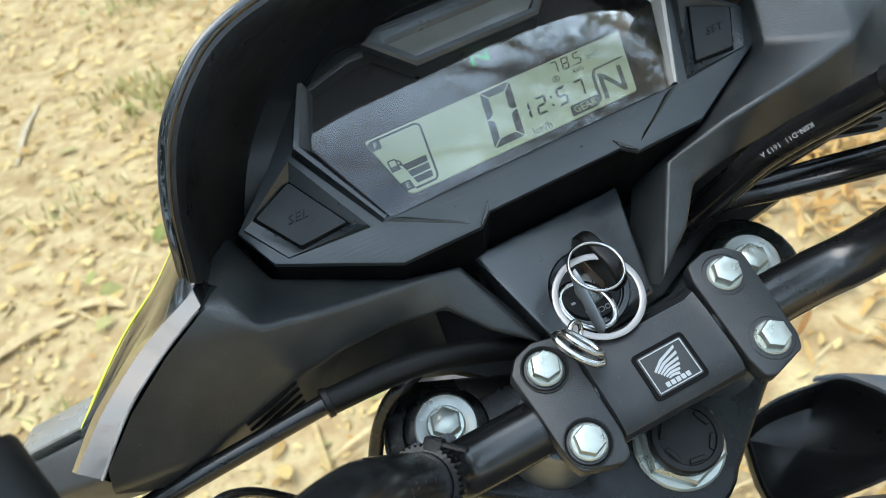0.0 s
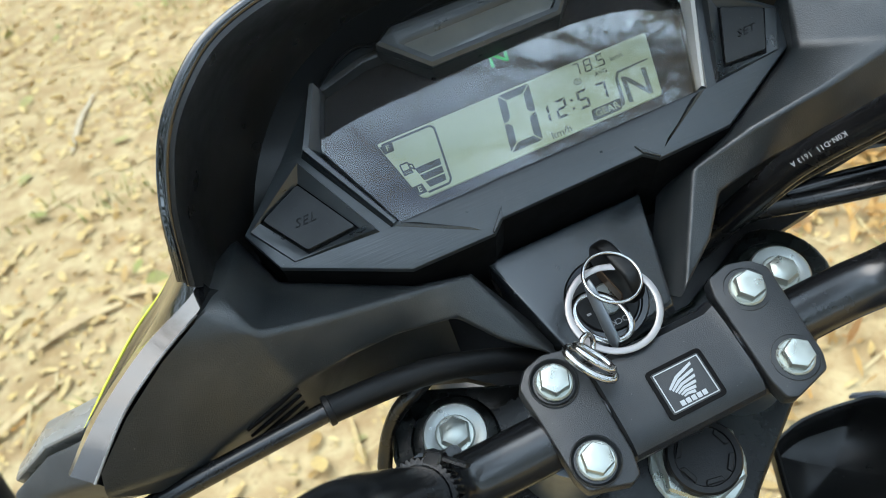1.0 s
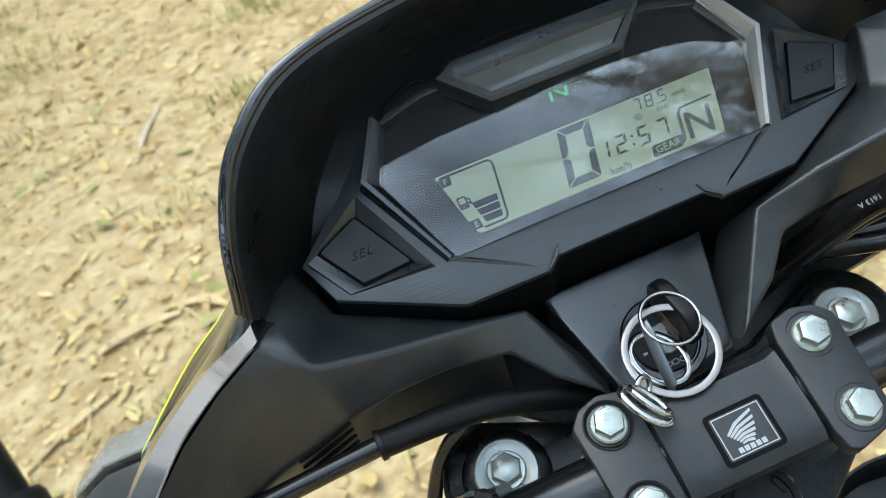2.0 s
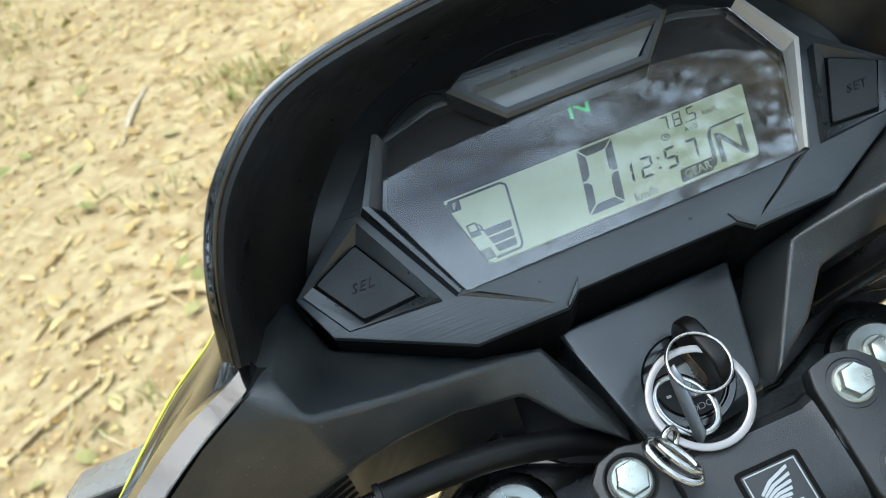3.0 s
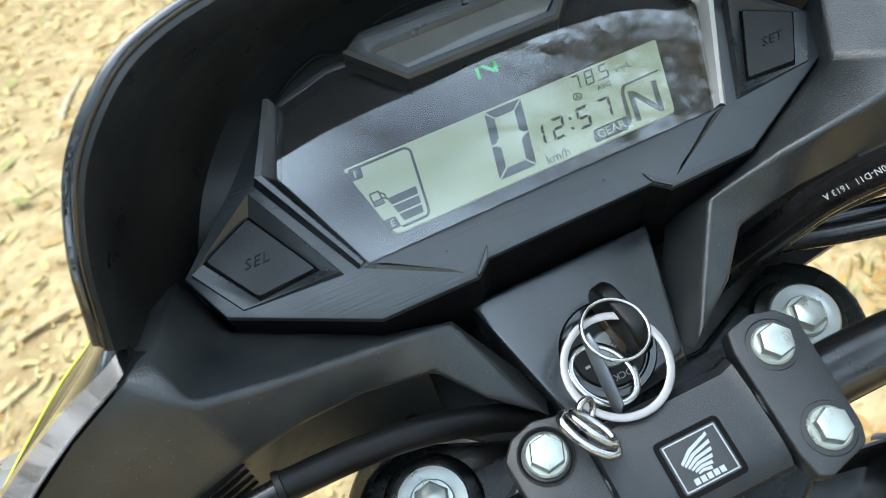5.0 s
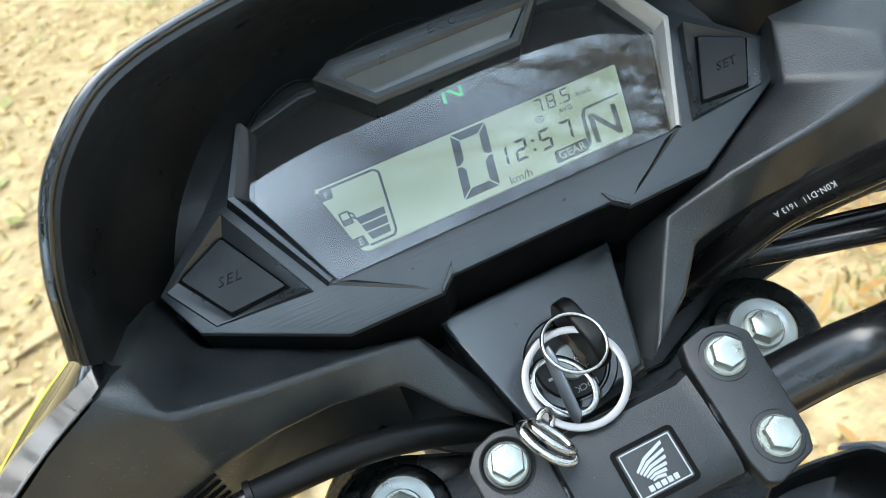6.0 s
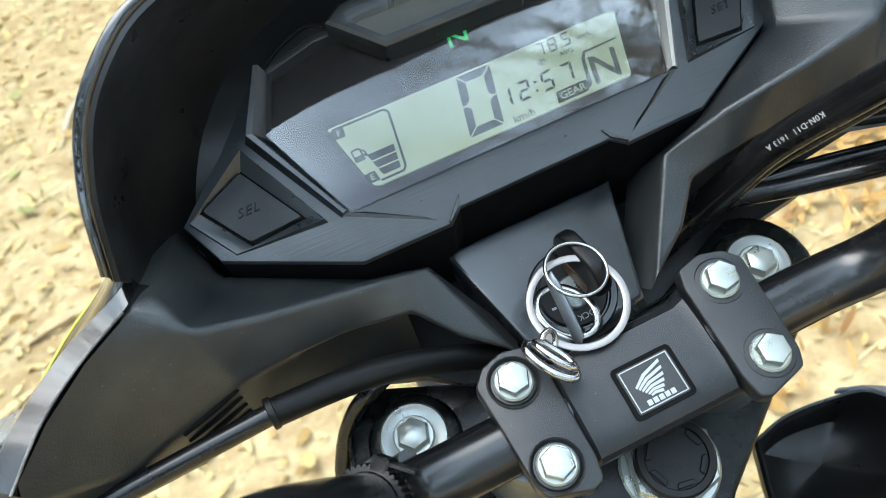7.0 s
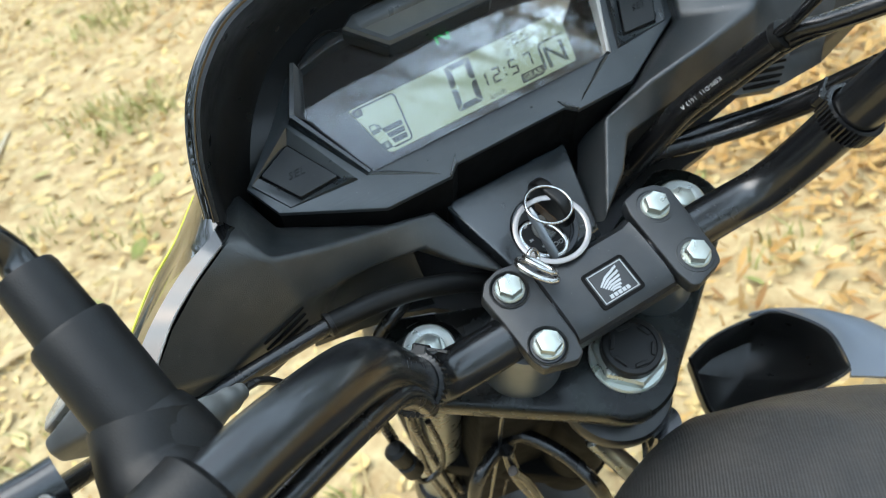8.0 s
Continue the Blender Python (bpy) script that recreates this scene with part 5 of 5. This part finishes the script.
# left controls ----------------------------------------------------------
def build_controls():
    up = Vector((-0.16, 0.90, 0.36)).normalized()
    foot = Vector((-183.2, -7.6, 119))
    boot = lathe([(12.2, -14), (12.2, 31), (11.5, 32.6), (9.8, 32.8), (9.2, 50), (8.6, 52), (6.2, 52)], foot, up, 32)
    mirror = part("mirror_stem_boot", boot, rubber, bike, "stepped black rubber boot of the mirror stem")
    top = foot + up * 48
    part("mirror_stem", tube([top, top + up * 10, top + Vector((-8, 15, 16)), top + Vector((-28, 22, 30)), top + Vector((-70, 30, 60))], 5.4, 18, 6), bar_paint, mirror, "bent black mirror stem")
    perch = bmesh.new()
    path = smooth_path(BAR, 8)
    a, b = Vector((-176, -37, 124.5)), Vector((-206, -50, 132))
    lathe([(13, -2), (15.5, 0), (15.5, 30), (13, 33)], a, b - a, 28, bm=perch)
    tube([foot - up * 16 + Vector((0, -4, -4)), foot - up * 6, foot + up * 1], lambda s: 17 - 4 * s, 24, 3, bm=perch)
    tube([Vector((-183, -34, 120)), Vector((-186, -22, 117)), foot], 15, 20, 3, bm=perch)
    part("lever_perch", perch, rubber, bike, "black clutch lever perch clamped to the bar", 50)
    box = prism(round_outline([(-20, -13), (14, -13), (20, -4), (18, 10), (-14, 14), (-22, 4)], 3, 3), -14, 12, 3.0, 3, shape=lambda x, y, z: Vector((-221 + 0.8 * x, -26 + 0.8 * y, 122 + 0.8 * z + 0.25 * x)))
    part("lever_joint", box, joint_grey, bike, "dark faceted clutch lever joint")
    part("clutch_lever", tube([(-205, -14, 128), (-240, -20, 136), (-300, -48, 146), (-350, -74, 150)], lambda s: 7 - 2.5 * s, 14, 6), bar_paint, bike, "black clutch lever")
    part("grip", tube([(-222, -57, 136), (-262, -76, 141), (-330, -110, 150)], 16, 24, 5), rubber, bike, "black rubber handlebar grip", 60)
    part("grip", tube([(222, -57, 136), (262, -76, 141), (330, -110, 150)], 16, 24, 5), rubber, bike, "black rubber handlebar grip", 60)


build_controls()


# turn indicators ----------------------------------------------------------
def build_indicator(side):
    def put(x, y, z):
        return (side * (x + 3), y - 11, z - 7)

    rear = [[(150, 112, -60), (150, 100, -60), (150, 98, -84), (150, 112, -84)], [(200, 106, -44), (200, 84, -50), (200, 84, -92), (200, 108, -96)], [(238, 112, -58), (238, 94, -62), (238, 92, -94), (238, 114, -98)], [(262, 108, -72), (262, 100, -74), (262, 99, -88), (262, 110, -90)]]
    bm = bmesh.new()
    rows = [[bm.verts.new(put(*p)) for p in r] for r in rear]
    for a, b in zip(rows, rows[1:]):
        for i in range(4):
            bm.faces.new((a[i], a[(i + 1) % 4], b[(i + 1) % 4], b[i]))
    bm.faces.new(rows[0])
    bm.faces.new(rows[-1])
    bmesh.ops.recalc_face_normals(bm, faces=bm.faces)
    soften(bm, 3.0, 25, 3)
    body = part("turn_indicator", bm, lamp_dark, bike, "dark grey turn indicator with a pale lens")
    lens = [[(196, 109, -42), (196, 130, -60), (196, 110, -94)], [(238, 115, -57), (238, 134, -72), (238, 116, -96)], [(260, 112, -71), (260, 122, -80), (260, 112, -90)]]
    bm = bmesh.new()
    rows = [[bm.verts.new(put(*p)) for p in r] for r in lens]
    for a, b in zip(rows, rows[1:]):
        for i in range(3):
            bm.faces.new((a[i], a[(i + 1) % 3], b[(i + 1) % 3], b[i]))
    bm.faces.new(rows[0])
    bm.faces.new(rows[-1])
    bmesh.ops.recalc_face_normals(bm, faces=bm.faces)
    soften(bm, 3.0, 25, 3)
    part("indicator_lens", bm, lamp_grey, body, "pale clear indicator lens")
    part("indicator_slot", lathe([(2.6, -1), (2.6, 0.4)], put(226, 90, -80), (0, -1, 0.1), 12), mark_grey, body)


for side in (-1, 1):
    build_indicator(side)


# tank with its ribbed cover and the shrouds ----------------------------------
BACK, UP = Vector((0, -0.891, 0.454)), Vector((0, 0.454, 0.891))
FRONT = Vector((0, -84, -143))
# the bar is turned a little, so the tank lies askew to it
STEM = Matrix.Translation((0, -27, 0))
AXIS = STEM @ Matrix.Rotation(radians(10), 4, "Z") @ STEM.inverted()


def tank_point(x, s, h):
    """x across, s metres back from the tank's front, h over its floor, all in millimetres."""
    return AXIS @ (Vector((x, 0, 0)) + FRONT + BACK * s + UP * h)


def build_tank():
    """The covered tank: cross-sections from its blunt nose back to the seat."""
    rows = []
    for s, w, near, top, low in ((-1, 30, 20, 30, 6), (2, 54, 34, 44, -4), (14, 68, 44, 57, -16), (40, 80, 86, 70, -30), (80, 92, 120, 84, -40), (140, 104, 136, 98, -44), (220, 108, 120, 106, -44), (320, 96, 96, 98, -44), (400, 70, 70, 74, -44)):
        row = []
        for a in np.linspace(math.pi, 0, 33):
            x, up = (w if math.cos(a) < 0 else near) * math.cos(a), low + (top - low) * max(0, math.sin(a)) ** 0.55
            fold = 2.4 * math.exp(-((x - 24 - 0.30 * s) / 7) ** 2) - 2.0 * math.exp(-((x - 38 - 0.34 * s) / 6) ** 2)
            row.append(tank_point(x, s, up + fold * min(1, max(0, s) / 20)))
        rows.append(row)
    bm = loft(rows, 0, 4)
    part("tank_cover", shell(bm, 2.5), vinyl, bike, "black ribbed vinyl cover stretched over the fuel tank", 70)


build_tank()


def build_shroud(side):
    """The panel beside the tank's nose: a dark hollow inner face and a matt grey outer face."""
    edge = [(82, -25, -182), (105, -21, -183), (132, -24, -182), (152, -31, -180), (165, -58, -172), (157, -81, -165), (150, -88, -163), (109, -84, -166), (84, -78, -170), (67, -66, -174)]

    def put(x, y, z):
        p = Vector((x, y, z))
        if side > 0:
            return p
        p = AXIS.inverted() @ p
        return AXIS @ Vector((-p.x, p.y, p.z))

    edge = [put(*p) for p in edge]
    c = sum(edge, Vector()) / len(edge)
    down = Vector((0, 0.1, -1))
    rows = []
    for k, d in ((1.0, 0), (0.97, 1.5), (0.90, 20), (0.70, 38), (0.3, 46), (0.01, 47)):
        rows.append([c + (p - c) * k + down * d for p in edge + edge[:1]])
    body = part("tank_shroud", shell(loft(rows, 4), 2.0), hood_black, bike, "black hollow panel beside the tank nose", 50)
    top = [put(*p) for p in ((136, -22, -183), (153, -30, -180), (166.5, -58, -172), (158.5, -82, -165), (151, -90, -162))]
    o1 = [put(*p) for p in ((142, -22, -186), (164, -33, -186), (176, -58, -177), (174, -84, -168), (166, -100, -162))]
    o2 = [put(*p) for p in ((150, -30, -196), (182, -46, -188), (198, -70, -178), (200, -98, -168), (190, -120, -158))]
    o3 = [put(*p) for p in ((160, -56, -230), (194, -70, -214), (212, -96, -198), (216, -126, -184), (206, -150, -170))]
    part("shroud_face", shell(loft([top, o1, o2, o3], 5, 3), 2.0), grey_paint, body, "matt blue grey outer face of the shroud", 50)


build_shroud(1)


# front wheel and mudguard --------------------------------------------------
def build_wheel():
    axle = Vector((0, 62, -680))
    hub = FORK.inverted() @ Vector((0, 0, 0))
    ground_up = Vector((0, math.sin(radians(RAKE)), math.cos(radians(RAKE))))
    high = (axle / 1000 - hub).dot(ground_up) * 1000
    r = high - 4
    tyre = lathe([(r - 62, -26), (r - 40, -40), (r - 14, -36), (r, -14), (r + 2, 0), (r, 14), (r - 14, 36), (r - 40, 40), (r - 62, 26)], axle, (1, 0, 0), 64)
    wheel = part("front_wheel", lathe([(30, -40), (34, -30), (34, 30), (30, 40)], axle, (1, 0, 0), 32), lamp_dark, bike, "black alloy front wheel")
    part("tyre", tyre, rubber, wheel, "black rubber tyre", 50)
    part("rim", lathe([(r - 74, -24), (r - 60, -30), (r - 60, 30), (r - 74, 24)], axle, (1, 0, 0), 64), gloss, wheel, "black rim")
    for k in range(6):
        a = radians(60 * k)
        d = Vector((0, math.cos(a), math.sin(a)))
        part("spoke", tube([axle + d * 30, axle + d * (r * 0.5), axle + d * (r - 68)], lambda s: 11 - 3 * s, 10, 4), gloss, wheel)
    rows = []
    for x, k in ((-52, 0), (-46, 16), (-24, 26), (0, 29), (24, 26), (46, 16), (52, 0)):
        rows.append([axle + Vector((x, (r + 6 + k) * math.cos(a), (r + 6 + k) * math.sin(a))) for a in np.linspace(radians(20), radians(170), 24)])
    part("mudguard", shell(loft(rows, 0), 2.5), hood_black, bike, "matt black front mudguard", 60)


build_wheel()


# ---- key and rings ----
def build_key():
    k = thing("ignition_key", FORK @ Matrix.Translation((0.003, 0.044, -0.024)), "black headed key standing in the ignition lock", "key")
    way = Vector((0.12, -0.80, 0.12)).normalized()
    up = Vector((0.0, 0.12, 0.99))
    up = (up - way * up.dot(way)).normalized()
    side = way.cross(up)
    inv = (k.matrix_basis.inverted() @ FORK)

    def place(ob):
        ob.parent = k
        ob.matrix_basis = inv

    at = Vector((4.5, 46.5, -13))
    o = round_outline([(-13.5, -8), (13.5, -8), (14.5, 3), (9, 9.5), (-9, 9.5), (-14.5, 3)], 5, 4)
    bm = prism(o, -3.2, 3.2, 1.6, 3, shape=lambda x, y, h: at + way * x + up * y + side * h)
    head = new("key_head", mesh_of("key_head", bm, rubber))
    place(head)
    tagged(head, "worn black plastic key head")
    bm = prism([(-4, -20), (4, -20), (4, -6), (-4, -6)], -1.3, 1.3, 0.3, 1, shape=lambda x, y, h: at + way * x + up * y + side * h)
    blade = new("key_blade", mesh_of("key_blade", bm, amber_metal))
    place(blade)
    tagged(blade, "tarnished key blade")
    # metal window in the head
    bm = prism(round_outline([(-8, -7.6), (8, -7.6), (8, -1), (-8, -1)], 2), -3.6, 3.6, 0.3, 1, shape=lambda x, y, h: at + way * x + up * (y - 3) + side * h)
    blk = new("key_shoulder", mesh_of("key_shoulder", bm, amber_metal))
    place(blk)


def ring(centre, normal, radius, wire, flat=1.0, stretch=1.0, along=(1, 0, 0)):
    n = Vector(normal).normalized()
    u = Vector(along)
    u = (u - n * u.dot(n)).normalized()
    w = n.cross(u)
    pts = [Vector(centre) + radius * (math.cos(a) * u * stretch + math.sin(a) * w) for a in np.linspace(0, 2 * math.pi, 41)]
    bm = tube(pts, wire, 12, 0, True)
    if flat != 1.0:
        for q in bm.verts:
            d = (q.co - Vector(centre)).dot(n)
            q.co += n * d * (flat - 1)
    return bm


def build_key_ring():
    k = thing("key_ring", FORK @ Matrix.Translation((-0.004, 0.026, -0.016)), "worn nickel key rings and clasp hanging from the key", "key ring")
    inv = (k.matrix_basis.inverted() @ FORK)

    def put(name, bm, label="", mat=chrome):
        ob = new(name, mesh_of(name, bm, mat, MM, 50))
        ob.parent = k
        ob.matrix_basis = inv
        if label:
            tagged(ob, label)
        return ob

    put("large_ring", ring((-6.85, 31.0, -5.0), (0.01, 0.01, 1), 17.1, 1.35, 0.25), "wide flat split ring", ring_steel)
    put("large_ring_coil", ring((-6.7, 31.2, -6.1), (0.0, 0.02, 1), 17.0, 1.1, 0.35), "", ring_steel)
    put("small_ring", ring((-2.2, 41.1, -1.6), (0.16, 0.08, 1), 11.1, 0.72), "thin wire ring through the key head")
    put("oval_ring", ring((-10.3, 32.0, -12.5), (0.18, 0.12, 1), 9.6, 1.3, 0.4, 1.22, (0.39, -0.92, 0)), "flat oval link")
    # flat blade with a pointed foot, hanging in the small ring
    head, foot = Vector((-12.3, 42.0, 0.5)), Vector((-13.2, 16.4, -7.0))
    way = (foot - head).normalized()
    wide = Vector((0.75, 0.1, 0.65))
    wide = (wide - way * wide.dot(way)).normalized()
    thin = way.cross(wide)
    ln = (foot - head).length
    bar = prism([(-1.6, 0), (1.4, -1.5), (2.3, 3), (2.3, ln - 3.5), (-0.6, ln), (-2.2, ln - 3.0), (-2.2, 4)], -0.4, 0.4, 0.15, 1, shape=lambda x, y, h: head + way * y + wide * x + thin * h)
    put("flat_link", bar, "flat grey steel link blade", steel)
    # two long chromed loops folded over one another
    put("clasp_loop", ring((-27.2, 14.6, 1.5), (0.45, 0.25, 0.85), 4.3, 1.55, 1.0, 2.3, (0.46, -0.85, 0)), "chromed clasp loop")
    put("clasp_ring", ring((-25.2, 15.4, 3.2), (0.7, 0.35, 0.6), 3.6, 1.35, 1.0, 2.2, (0.52, -0.8, 0)))
    put("clasp_eye", ring((-23.8, 22.0, -1.5), (0.5, -0.6, 0.6), 3.6, 1.1))


build_key()
build_key_ring()
